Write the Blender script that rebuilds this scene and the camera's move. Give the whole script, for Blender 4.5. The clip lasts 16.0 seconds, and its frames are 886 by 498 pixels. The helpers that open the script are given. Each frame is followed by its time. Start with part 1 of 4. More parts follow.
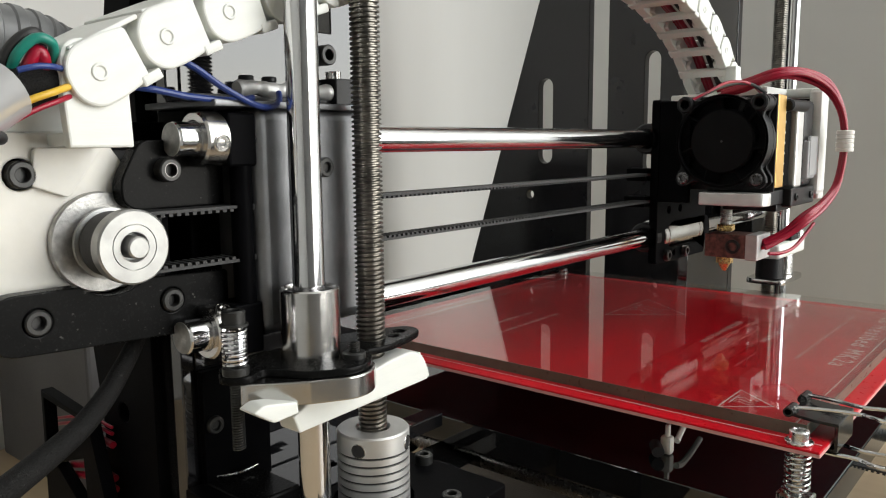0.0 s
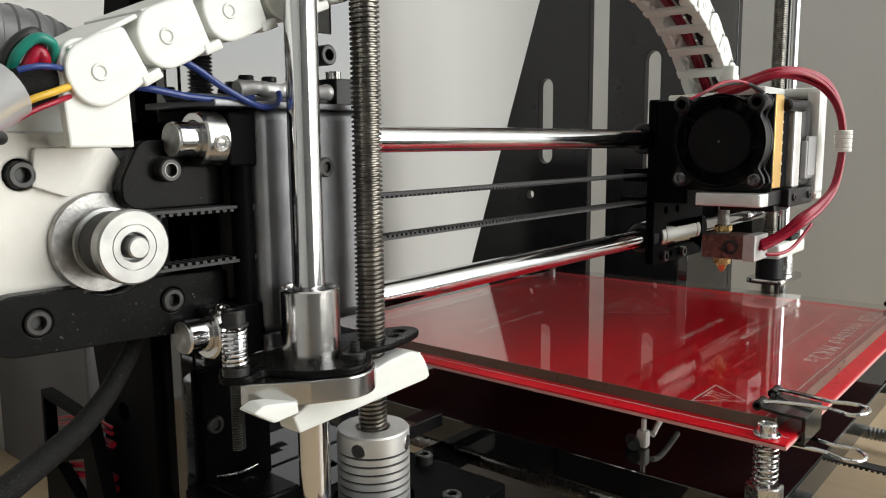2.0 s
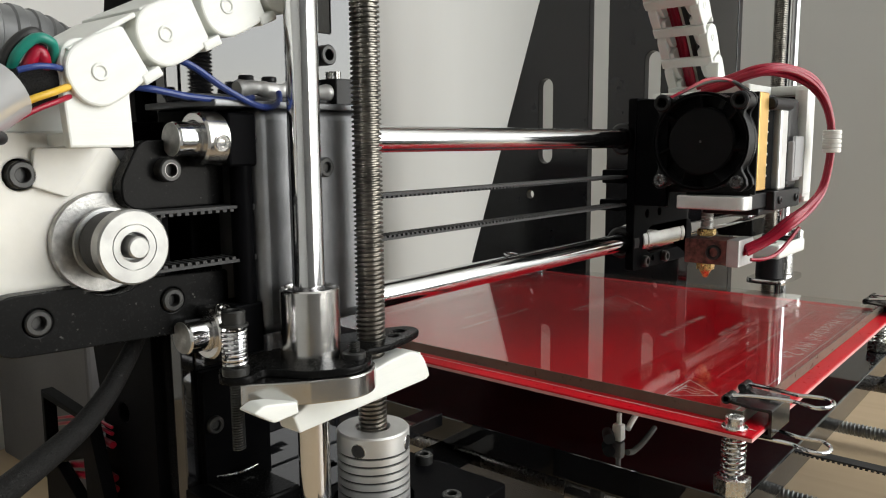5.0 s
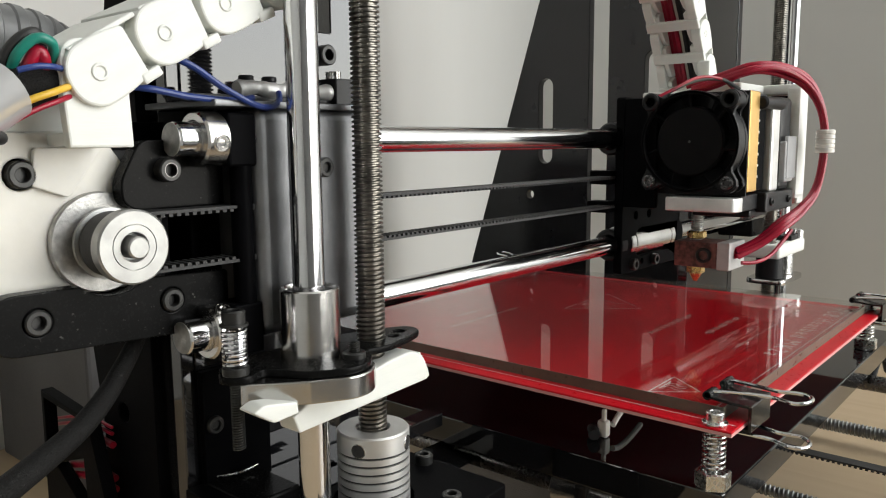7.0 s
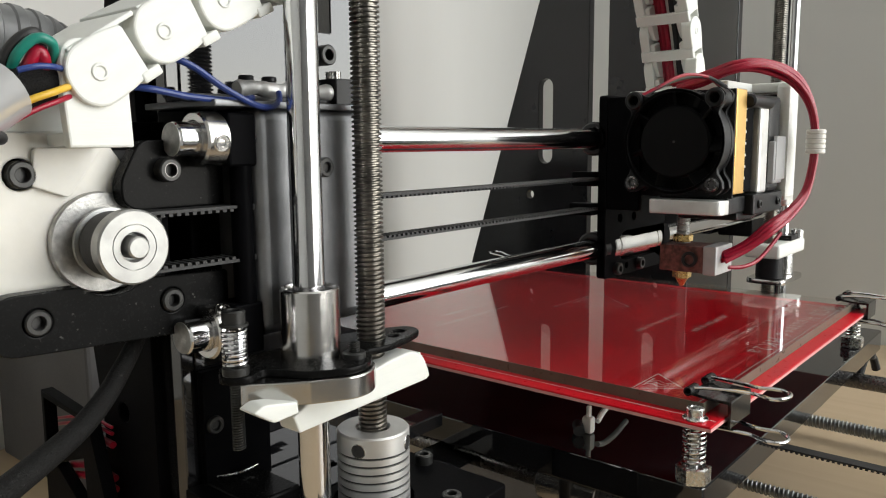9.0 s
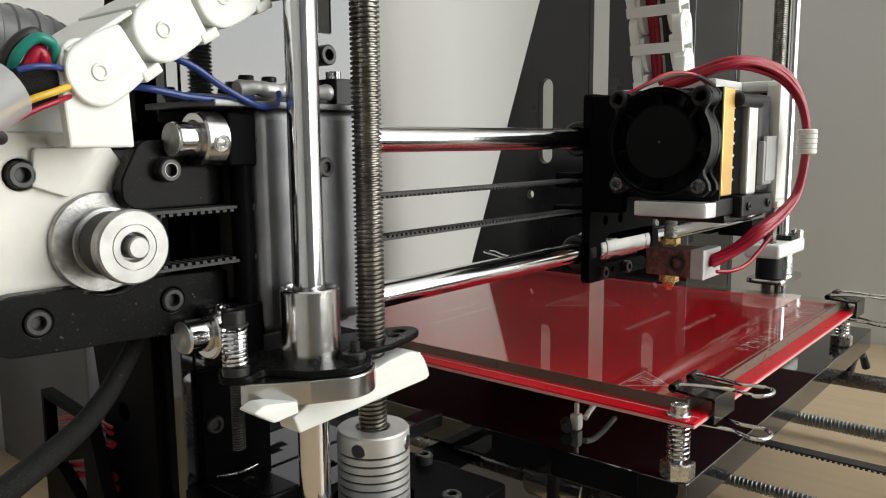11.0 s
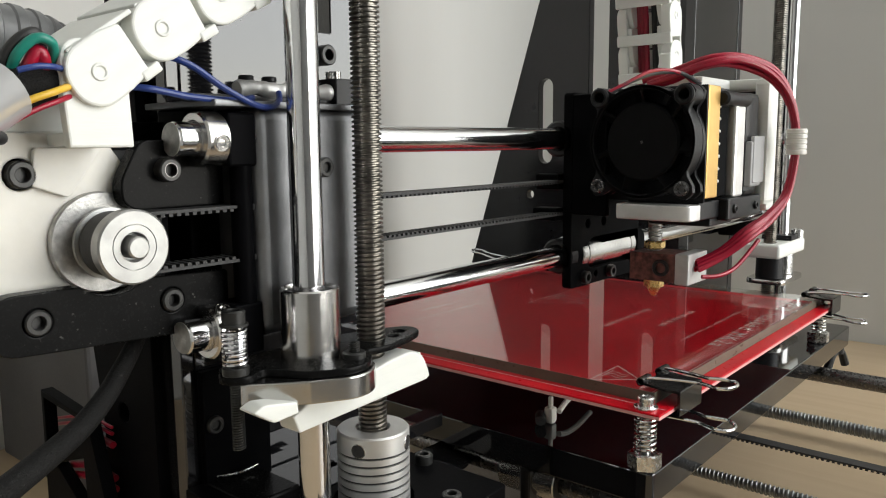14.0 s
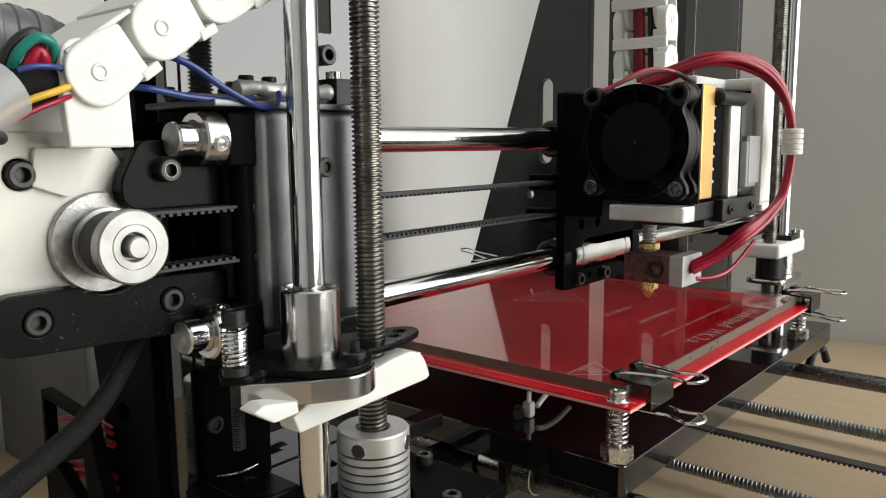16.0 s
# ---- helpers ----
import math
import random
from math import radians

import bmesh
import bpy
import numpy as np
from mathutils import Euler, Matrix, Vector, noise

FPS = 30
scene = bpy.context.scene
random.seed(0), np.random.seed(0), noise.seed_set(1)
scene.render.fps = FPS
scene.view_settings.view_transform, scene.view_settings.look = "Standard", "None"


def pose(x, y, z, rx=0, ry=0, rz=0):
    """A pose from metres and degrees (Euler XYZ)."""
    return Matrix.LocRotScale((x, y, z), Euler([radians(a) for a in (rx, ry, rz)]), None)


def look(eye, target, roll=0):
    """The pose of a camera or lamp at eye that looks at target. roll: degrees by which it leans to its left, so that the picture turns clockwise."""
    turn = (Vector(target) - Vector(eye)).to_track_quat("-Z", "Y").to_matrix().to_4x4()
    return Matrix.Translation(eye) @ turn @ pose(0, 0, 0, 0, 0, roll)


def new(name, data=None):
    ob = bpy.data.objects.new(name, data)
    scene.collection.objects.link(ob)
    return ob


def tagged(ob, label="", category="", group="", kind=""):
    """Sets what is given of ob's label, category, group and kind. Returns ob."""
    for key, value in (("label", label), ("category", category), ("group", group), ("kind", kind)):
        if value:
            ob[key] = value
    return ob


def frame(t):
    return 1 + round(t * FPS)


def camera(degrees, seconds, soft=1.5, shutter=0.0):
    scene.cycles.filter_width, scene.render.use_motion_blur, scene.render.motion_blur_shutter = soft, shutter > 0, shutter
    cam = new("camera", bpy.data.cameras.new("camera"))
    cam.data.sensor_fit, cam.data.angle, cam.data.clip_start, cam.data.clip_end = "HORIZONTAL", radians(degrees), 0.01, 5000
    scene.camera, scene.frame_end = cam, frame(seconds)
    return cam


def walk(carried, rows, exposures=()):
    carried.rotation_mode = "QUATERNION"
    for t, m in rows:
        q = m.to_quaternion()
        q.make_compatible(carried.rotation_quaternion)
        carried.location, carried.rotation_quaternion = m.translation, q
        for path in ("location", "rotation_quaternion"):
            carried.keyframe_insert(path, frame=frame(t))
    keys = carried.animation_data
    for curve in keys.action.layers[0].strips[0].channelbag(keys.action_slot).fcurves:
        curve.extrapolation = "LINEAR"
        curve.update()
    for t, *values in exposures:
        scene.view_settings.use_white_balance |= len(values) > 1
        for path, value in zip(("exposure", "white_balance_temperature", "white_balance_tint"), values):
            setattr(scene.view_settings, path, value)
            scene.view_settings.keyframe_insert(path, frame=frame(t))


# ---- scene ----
MM = 0.001


cam = camera(59.8, 16.0, 1.1)

# ---- light ----
world = bpy.data.worlds.new("world")
scene.world = world
world.use_nodes = True
nt = world.node_tree
sky = nt.nodes.new("ShaderNodeTexSky")
sky.sky_type = "NISHITA"
sky.sun_disc = False
sky.sun_elevation = radians(35)
sky.sun_rotation = radians(150)
nt.links.new(sky.outputs[0], nt.nodes["Background"].inputs[0])
nt.nodes["Background"].inputs[1].default_value = 0.1


def window_light(at, target, w, h, power, colour):
    lamp = bpy.data.lights.new("window_daylight", "AREA")
    lamp.shape, lamp.size, lamp.size_y, lamp.energy, lamp.color = "RECTANGLE", w, h, power, colour
    ob = new("window_daylight", lamp)
    ob.matrix_world = look(at, target)
    return ob


window_light((0.965, -1.46, 0.875), (0.965, 0, 0.875), 1.75, 1.95, 52.5, (0.975, 0.99, 0.97))
scene.view_settings.exposure = 0.0

# ---- materials ----


def material(name, colour, rough=0.5, metal=0.0, vary=0.1, scale=120.0, bump=0.0, bump_scale=600.0, coat=0.0, spec=0.5,
             rough_vary=0.08, clear=0.0, ior=1.5, coat_rough=0.03, specks=0.0, stretch=(1, 1, 1), sub=0.0):
    m = bpy.data.materials.new(name)
    m.use_nodes = True
    n, l = m.node_tree.nodes, m.node_tree.links
    b = n["Principled BSDF"]
    tc = n.new("ShaderNodeTexCoord")
    mp = n.new("ShaderNodeMapping")
    mp.inputs["Scale"].default_value = stretch
    l.new(tc.outputs["Object"], mp.inputs[0])
    big = n.new("ShaderNodeTexNoise")
    big.inputs["Scale"].default_value, big.inputs["Detail"].default_value = scale, 6
    l.new(mp.outputs[0], big.inputs["Vector"])
    ramp = n.new("ShaderNodeMapRange")
    ramp.inputs[1].default_value, ramp.inputs[2].default_value = 0.3, 0.7
    ramp.inputs[3].default_value, ramp.inputs[4].default_value = 1 - vary, 1 + vary
    l.new(big.outputs["Fac"], ramp.inputs[0])
    mul = n.new("ShaderNodeVectorMath")
    mul.operation = "SCALE"
    mul.inputs[0].default_value = colour
    l.new(ramp.outputs[0], mul.inputs["Scale"])
    last = mul.outputs[0]
    fine = n.new("ShaderNodeTexNoise")
    fine.inputs["Scale"].default_value, fine.inputs["Detail"].default_value = bump_scale, 4
    l.new(mp.outputs[0], fine.inputs["Vector"])
    if specks:
        dots = n.new("ShaderNodeTexNoise")
        dots.inputs["Scale"].default_value, dots.inputs["Detail"].default_value = 900.0, 2
        l.new(tc.outputs["Object"], dots.inputs["Vector"])
        cut = n.new("ShaderNodeMapRange")
        cut.inputs[1].default_value, cut.inputs[2].default_value = 0.70, 0.76
        cut.inputs[3].default_value, cut.inputs[4].default_value = 0.0, specks
        l.new(dots.outputs["Fac"], cut.inputs[0])
        mix = n.new("ShaderNodeMix")
        mix.data_type = "RGBA"
        l.new(cut.outputs[0], mix.inputs["Factor"])
        l.new(last, mix.inputs["A"])
        mix.inputs["B"].default_value = (0.35, 0.34, 0.32, 1)
        last = mix.outputs["Result"]
    l.new(last, b.inputs["Base Color"])
    rr = n.new("ShaderNodeMapRange")
    rr.inputs[3].default_value, rr.inputs[4].default_value = max(rough - rough_vary, 0.01), min(rough + rough_vary, 1)
    l.new(fine.outputs["Fac"], rr.inputs[0])
    l.new(rr.outputs[0], b.inputs["Roughness"])
    b.inputs["Metallic"].default_value = metal
    b.inputs["Specular IOR Level"].default_value = spec
    b.inputs["IOR"].default_value = ior
    b.inputs["Coat Weight"].default_value = coat
    b.inputs["Coat Roughness"].default_value = coat_rough
    b.inputs["Transmission Weight"].default_value = clear
    if sub:
        b.inputs["Subsurface Weight"].default_value = sub
        b.inputs["Subsurface Radius"].default_value = (0.004, 0.004, 0.0035)
        b.inputs["Subsurface Scale"].default_value = 1.0
    if bump:
        bn = n.new("ShaderNodeBump")
        bn.inputs["Strength"].default_value, bn.inputs["Distance"].default_value = bump, 0.0004
        l.new(fine.outputs["Fac"], bn.inputs["Height"])
        l.new(bn.outputs[0], b.inputs["Normal"])
    return m


DARKROD = material("dark_hardened_steel", (0.16, 0.155, 0.155), 0.28, 1.0, 0.1, 60, 0.02, 900)
CHROME = material("polished_steel", (0.74, 0.74, 0.755), 0.115, 1.0, 0.06, 60, 0.02, 900, rough_vary=0.04)
STEEL = material("brushed_steel", (0.60, 0.59, 0.575), 0.19, 1.0, 0.12, 90, 0.05, 700)
ALU = material("satin_aluminium", (0.66, 0.655, 0.64), 0.46, 0.85, 0.08, 150, 0.10, 1500)
CAST = material("cast_aluminium", (0.44, 0.435, 0.42), 0.46, 0.85, 0.25, 420, 0.30, 1500)
THREAD = material("dark_threaded_steel", (0.20, 0.187, 0.165), 0.34, 1.0, 0.45, 240, 0.08, 900)
ZINCROD = material("grey_zinc_threaded_rod", (0.30, 0.31, 0.31), 0.36, 1.0, 0.25, 200, 0.05, 900)
ZINC = material("zinc_plated_steel", (0.66, 0.66, 0.65), 0.27, 1.0, 0.12, 200, 0.03, 900)
MATTE = material("matte_black_board", (0.0025, 0.0025, 0.003), 0.45, 0.0, 0.3, 120, 0.02, 900, spec=0.02, specks=0.01)
# Grey of the added box that stands for the shaded wall.
DIMWALLGREY = material("dim_wall_grey", (0.085, 0.083, 0.085), 0.5, 0.0, 0.15, 20, 0.03, 900, spec=0.3)
CLIPBLACK = material("black_lacquered_steel", (0.010, 0.010, 0.010), 0.14, 0.0, 0.2, 160, 0.03, 900, spec=0.4)
BLACKSTEEL = material("black_oxide_steel", (0.022, 0.022, 0.021), 0.36, 0.25, 0.25, 250, 0.05, 900)
ACRYLIC = material("glossy_black_acrylic", (0.008, 0.008, 0.009), 0.035, 0.0, 0.2, 60, 0.0, 400, spec=0.9, specks=0.10, rough_vary=0.02)
POWDER = material("black_sheet_finish", (0.006, 0.006, 0.006), 0.26, 0.0, 0.25, 160, 0.03, 1800, spec=0.06, specks=0.22)
PULLEY = material("turned_aluminium", (0.37, 0.37, 0.36), 0.44, 0.9, 0.12, 260, 0.03, 2200)
SATIN = material("satin_dark_metal", (0.20, 0.203, 0.21), 0.46, 0.8, 0.2, 90, 0.05, 2500, spec=0.5, specks=0.25)
GLOSS = material("glossy_black_sheet", (0.012, 0.012, 0.014), 0.14, 0.0, 0.2, 60, 0.0, 400, spec=0.5, specks=0.06)
PLASTIC = material("black_moulded_plastic", (0.008, 0.008, 0.009), 0.40, 0.0, 0.2, 160, 0.03, 1400, spec=0.28)
FANBLACK = material("dull_black_fan_plastic", (0.005, 0.005, 0.0055), 0.5, 0.0, 0.2, 160, 0.03, 1400, spec=0.10)
RUBBER = material("black_rubber_belt", (0.022, 0.022, 0.022), 0.6, 0.0, 0.25, 300, 0.1, 1500)
PRINT = material("white_printed_plastic", (0.73, 0.74, 0.70), 0.46, 0.0, 0.03, 140, 0.12, 700, sub=0.15, stretch=(0.3, 0.3, 3))
PRINTCLEAR = material("milky_printed_plastic", (0.74, 0.72, 0.66), 0.42, 0.0, 0.08, 90, 0.10, 600, sub=0.3)
PCBEDGE = material("pale_board_edge", (0.72, 0.36, 0.35), 0.5, 0.0, 0.1, 200)
PCB = material("red_circuit_board", (0.56, 0.006, 0.016), 0.30, 0.0, 0.10, 40, 0.02, 700, spec=0.16)
SILK = material("white_silkscreen", (0.70, 0.62, 0.60), 0.5, 0.0, 0.08, 200)
SILKFAINT = material("faint_silkscreen", (0.62, 0.30, 0.29), 0.5, 0.0, 0.08, 200)
GLASSEDGE = material("grey_green_glass_edge", (0.115, 0.11, 0.082), 0.30, 0.0, 0.12, 120, 0.05, 500)
BRASS = material("brass", (0.72, 0.50, 0.20), 0.28, 1.0, 0.15, 250, 0.03, 900)
GOLD = material("gold_anodised_aluminium", (0.78, 0.50, 0.17), 0.34, 0.85, 0.08, 150, 0.05, 900)
REDWIRE = material("red_silicone_wire", (0.31, 0.004, 0.024), 0.32, 0.0, 0.12, 200, 0.05, 700)
BLUEWIRE = material("blue_wire", (0.014, 0.035, 0.17), 0.34, 0.0, 0.12, 200)
YELLOWWIRE = material("yellow_wire", (0.62, 0.38, 0.03), 0.36, 0.0, 0.1, 200)
GREENWIRE = material("green_wire", (0.01, 0.20, 0.15), 0.36, 0.0, 0.1, 200)
SLEEVE = material("black_braided_sleeve", (0.009, 0.0088, 0.0085), 0.62, 0.0, 0.3, 1500, 1.0, 2600, specks=0.10, spec=0.15)
HEATER = material("burnt_copper_block", (0.15, 0.060, 0.048), 0.5, 0.35, 0.7, 420, 0.2, 900)
FOIL = material("silver_insulation", (0.50, 0.495, 0.485), 0.42, 0.45, 0.12, 160, 0.4, 500)
# Black of wires and set screws, also the shade put into the coupler slits.
FLATBLACK = material("flat_black", (0.015, 0.015, 0.015), 0.5, 0.0, 0.1, 200)
# Grey for unseen room surfaces, chosen to lower the fill light.
DIM = material("grey_fill_cut", (0.30, 0.30, 0.30), 0.8, 0.0, 0.05, 3.0)
WALL = material("pale_wall_paint", (0.64, 0.635, 0.61), 0.8, 0.0, 0.04, 9.0, 0.10, 300, stretch=(1, 1, 0.12))
DARKSIDE = material("pale_ceiling_paint", (0.82, 0.82, 0.81), 0.85, 0.0, 0.04, 3.0)
NYLON = material("natural_nylon", (0.72, 0.70, 0.64), 0.4, 0.0, 0.06, 200, sub=0.2)
TUBE = material("grey_corrugated_plastic", (0.13, 0.132, 0.132), 0.42, 0.0, 0.2, 120, 0.05, 600)


def frosted(name, colour):
    m = material(name, colour, 0.35, 0.0, 0.05, 120)
    n, l = m.node_tree.nodes, m.node_tree.links
    b = n["Principled BSDF"]
    t = n.new("ShaderNodeBsdfTransparent")
    mx = n.new("ShaderNodeMixShader")
    mx.inputs[0].default_value = 0.55
    l.new(t.outputs[0], mx.inputs[1])
    l.new(b.outputs[0], mx.inputs[2])
    l.new(mx.outputs[0], n["Material Output"].inputs[0])
    return m


FROST = frosted("frosted_clear_tape", (0.55, 0.55, 0.55))


def clear_glass():
    m = bpy.data.materials.new("clear_glass")
    m.use_nodes = True
    n, l = m.node_tree.nodes, m.node_tree.links
    n.remove(n["Principled BSDF"])
    t, g, mx, lw = (n.new("ShaderNodeBsdfTransparent"), n.new("ShaderNodeBsdfGlossy"), n.new("ShaderNodeMixShader"), n.new("ShaderNodeLayerWeight"))
    t.inputs[0].default_value = (0.96, 0.97, 0.96, 1)
    g.inputs["Roughness"].default_value = 0.015
    lw.inputs[0].default_value = 0.5
    five = n.new("ShaderNodeMath")
    five.operation, five.inputs[1].default_value = "POWER", 5.0
    sch = n.new("ShaderNodeMath")
    sch.operation, sch.inputs[1].default_value, sch.inputs[2].default_value = "MULTIPLY_ADD", 0.96, 0.04
    l.new(lw.outputs["Facing"], five.inputs[0])
    l.new(five.outputs[0], sch.inputs[0])
    l.new(sch.outputs[0], mx.inputs[0])
    l.new(t.outputs[0], mx.inputs[1])
    l.new(g.outputs[0], mx.inputs[2])
    l.new(mx.outputs[0], n["Material Output"].inputs[0])
    return m


GLASS = clear_glass()


def wood():
    m = bpy.data.materials.new("pale_birch_wood")
    m.use_nodes = True
    n, l = m.node_tree.nodes, m.node_tree.links
    b = n["Principled BSDF"]
    tc, mp = n.new("ShaderNodeTexCoord"), n.new("ShaderNodeMapping")
    mp.inputs["Scale"].default_value = (30, 1.6, 30)
    l.new(tc.outputs["Object"], mp.inputs[0])
    g = n.new("ShaderNodeTexNoise")
    g.inputs["Scale"].default_value, g.inputs["Detail"].default_value, g.inputs["Distortion"].default_value = 3.0, 8, 0.6
    l.new(mp.outputs[0], g.inputs["Vector"])
    c = n.new("ShaderNodeValToRGB")
    c.color_ramp.elements[0].position, c.color_ramp.elements[1].position = 0.3, 0.72
    c.color_ramp.elements[0].color, c.color_ramp.elements[1].color = (0.42, 0.315, 0.198, 1), (0.47, 0.36, 0.235, 1)
    l.new(g.outputs["Fac"], c.inputs[0])
    l.new(c.outputs[0], b.inputs["Base Color"])
    b.inputs["Roughness"].default_value = 0.42
    bp = n.new("ShaderNodeBump")
    bp.inputs["Strength"].default_value, bp.inputs["Distance"].default_value = 0.15, 0.0005
    l.new(g.outputs["Fac"], bp.inputs["Height"])
    l.new(bp.outputs[0], b.inputs["Normal"])
    return m


WOOD = wood()

# ---- building helpers (all in millimetres) ----


def thing(name, at, label, category, group="", kind=""):
    ob = new(name)
    ob.empty_display_size = 0.01
    ob.location = Vector(at) * MM
    return tagged(ob, label, category, group, kind)


def root_at(ob):
    at = Vector((0, 0, 0))
    while ob:
        at = at + ob.location
        ob = ob.parent
    return at


def part(name, bm, mat, parent=None, label="", smooth=35):
    me = bpy.data.meshes.new(name)
    bmesh.ops.transform(bm, matrix=Matrix.Diagonal((MM, MM, MM, 1)), verts=bm.verts)
    if parent:
        bmesh.ops.translate(bm, vec=-root_at(parent), verts=bm.verts)
    if smooth:
        bm.normal_update()
        lim = radians(smooth)
        for f in bm.faces:
            f.smooth = True
        for e in bm.edges:
            e.smooth = len(e.link_faces) == 2 and e.calc_face_angle(0) < lim
            if e.smooth and e.calc_face_angle(0) > radians(7):
                a, b = (f.calc_area() for f in e.link_faces)
                e.smooth = max(a, b) < 7 * min(a, b) and len({len(f.verts) == 3 for f in e.link_faces}) == 1
    bm.to_mesh(me)
    bm.free()
    me.materials.append(mat)
    ob = new(name, me)
    ob.parent = parent
    if label:
        ob["label"] = label
    return ob


def lone(name, bm, mat, label, category, group="", kind="", smooth=35):
    return tagged(part(name, bm, mat, None, "", smooth), label, category, group, kind)


def join(*bms):
    out = bmesh.new()
    for b in bms:
        me = bpy.data.meshes.new("tmp")
        b.to_mesh(me)
        b.free()
        out.from_mesh(me)
        bpy.data.meshes.remove(me)
    return out


def box(x0, x1, y0, y1, z0, z1, bevel=0.0, seg=2):
    bm = bmesh.new()
    bmesh.ops.create_cube(bm, size=1)
    bmesh.ops.transform(bm, verts=bm.verts, matrix=Matrix.Translation(((x0 + x1) / 2, (y0 + y1) / 2, (z0 + z1) / 2)) @ Matrix.Diagonal((x1 - x0, y1 - y0, z1 - z0, 1)))
    if bevel:
        bmesh.ops.bevel(bm, geom=bm.edges[:], offset=bevel, segments=seg, affect="EDGES", profile=0.5)
    return bm


AXES = {"x": Matrix.Rotation(radians(90), 4, "Y"), "y": Matrix.Rotation(radians(-90), 4, "X"), "z": Matrix.Identity(4)}


def lathe(profile, at, axis="z", seg=40, angle0=0.0):
    """A turned shape: profile rows of (radius, height) along the axis from the point at."""
    bm = bmesh.new()
    rings = []
    for r, h in profile:
        if r < 1e-6:
            rings.append([bm.verts.new((0, 0, h))])
        else:
            rings.append([bm.verts.new((r * math.cos(angle0 + 2 * math.pi * i / seg), r * math.sin(angle0 + 2 * math.pi * i / seg), h)) for i in range(seg)])
    for a, b in zip(rings, rings[1:]):
        for i in range(seg):
            j = (i + 1) % seg
            if len(a) == 1 and len(b) == 1:
                continue
            if len(a) == 1:
                bm.faces.new((a[0], b[j], b[i]))
            elif len(b) == 1:
                bm.faces.new((a[i], a[j], b[0]))
            else:
                bm.faces.new((a[i], a[j], b[j], b[i]))
    bmesh.ops.recalc_face_normals(bm, faces=bm.faces)
    bmesh.ops.transform(bm, verts=bm.verts, matrix=Matrix.Translation(at) @ AXES[axis])
    return bm


def cyl(at, axis, r, length, bevel=0.3, seg=40):
    b = min(bevel, r * 0.4, length * 0.4)
    return lathe([(0, 0), (r - b, 0), (r, b), (r, length - b), (r - b, length), (0, length)], at, axis, seg)


def ring(at, axis, r, hole, length, bevel=0.3, seg=40):
    b = bevel
    return lathe([(hole, b), (hole + b, 0), (r - b, 0), (r, b), (r, length - b), (r - b, length), (hole + b, length), (hole, length - b), (hole, b)], at, axis, seg)


def threaded(at, axis, r, length, pitch, depth=0.6, seg=20):
    """A rod with a helical thread cut in it."""
    bm = bmesh.new()
    prof = ((0.0, r - depth), (0.22, r), (0.5, r), (0.72, r - depth), (1.0, r - depth))
    turns = int(length / pitch)
    cols = []
    rows = turns * 4
    for k in range(rows + 1):
        t, i = k // 4, k % 4
        u, rr = prof[i]
        cols.append([bm.verts.new((rr * math.cos(2 * math.pi * s / seg), rr * math.sin(2 * math.pi * s / seg),
                                   (t + u + s / seg) * pitch)) for s in range(seg + 1)])
    for a, b in zip(cols, cols[1:]):
        for s in range(seg):
            bm.faces.new((a[s], a[s + 1], b[s + 1], b[s]))
    bmesh.ops.remove_doubles(bm, verts=bm.verts, dist=1e-4)
    bmesh.ops.recalc_face_normals(bm, faces=bm.faces)
    bmesh.ops.transform(bm, verts=bm.verts, matrix=Matrix.Translation(at) @ AXES[axis])
    return bm


def smooth_path(points, steps=8):
    pts = [Vector(q) for q in points]
    out = []
    for i in range(len(pts) - 1):
        a, b, c, d = pts[max(i - 1, 0)], pts[i], pts[i + 1], pts[min(i + 2, len(pts) - 1)]
        for s in range(steps):
            u = s / steps
            out.append(0.5 * ((2 * b) + (c - a) * u + (2 * a - 5 * b + 4 * c - d) * u * u + (3 * b - a - 3 * c + d) * u ** 3))
    out.append(pts[-1])
    return out


def sweep(path, r, seg=10, taper=None):
    """A round cable along a path of points."""
    bm = bmesh.new()
    pts = [Vector(q) for q in path]
    rings = []
    side = None
    for i, q in enumerate(pts):
        d = (pts[min(i + 1, len(pts) - 1)] - pts[max(i - 1, 0)]).normalized()
        if side is None:
            side = d.orthogonal().normalized()
        side = (side - d * side.dot(d)).normalized()
        up = d.cross(side)
        rr = r if taper is None else taper(i / max(len(pts) - 1, 1)) * r
        rings.append([bm.verts.new(q + rr * (math.cos(2 * math.pi * k / seg) * side + math.sin(2 * math.pi * k / seg) * up)) for k in range(seg)])
    for a, b in zip(rings, rings[1:]):
        for k in range(seg):
            j = (k + 1) % seg
            bm.faces.new((a[k], a[j], b[j], b[k]))
    bm.faces.new(rings[0][::-1])
    bm.faces.new(rings[-1])
    bmesh.ops.recalc_face_normals(bm, faces=bm.faces)
    return bm


def coil(at, r, wire, length, turns, axis="z", seg=8, flat_ends=True):
    pts = []
    n = int(turns * 20)
    for i in range(n + 1):
        a = 2 * math.pi * turns * i / n
        pts.append(Vector((r * math.cos(a), r * math.sin(a), wire + (length - 2 * wire) * i / n)))
    bm = sweep(pts, wire, seg)
    bmesh.ops.transform(bm, verts=bm.verts, matrix=Matrix.Translation(at) @ AXES[axis])
    return bm


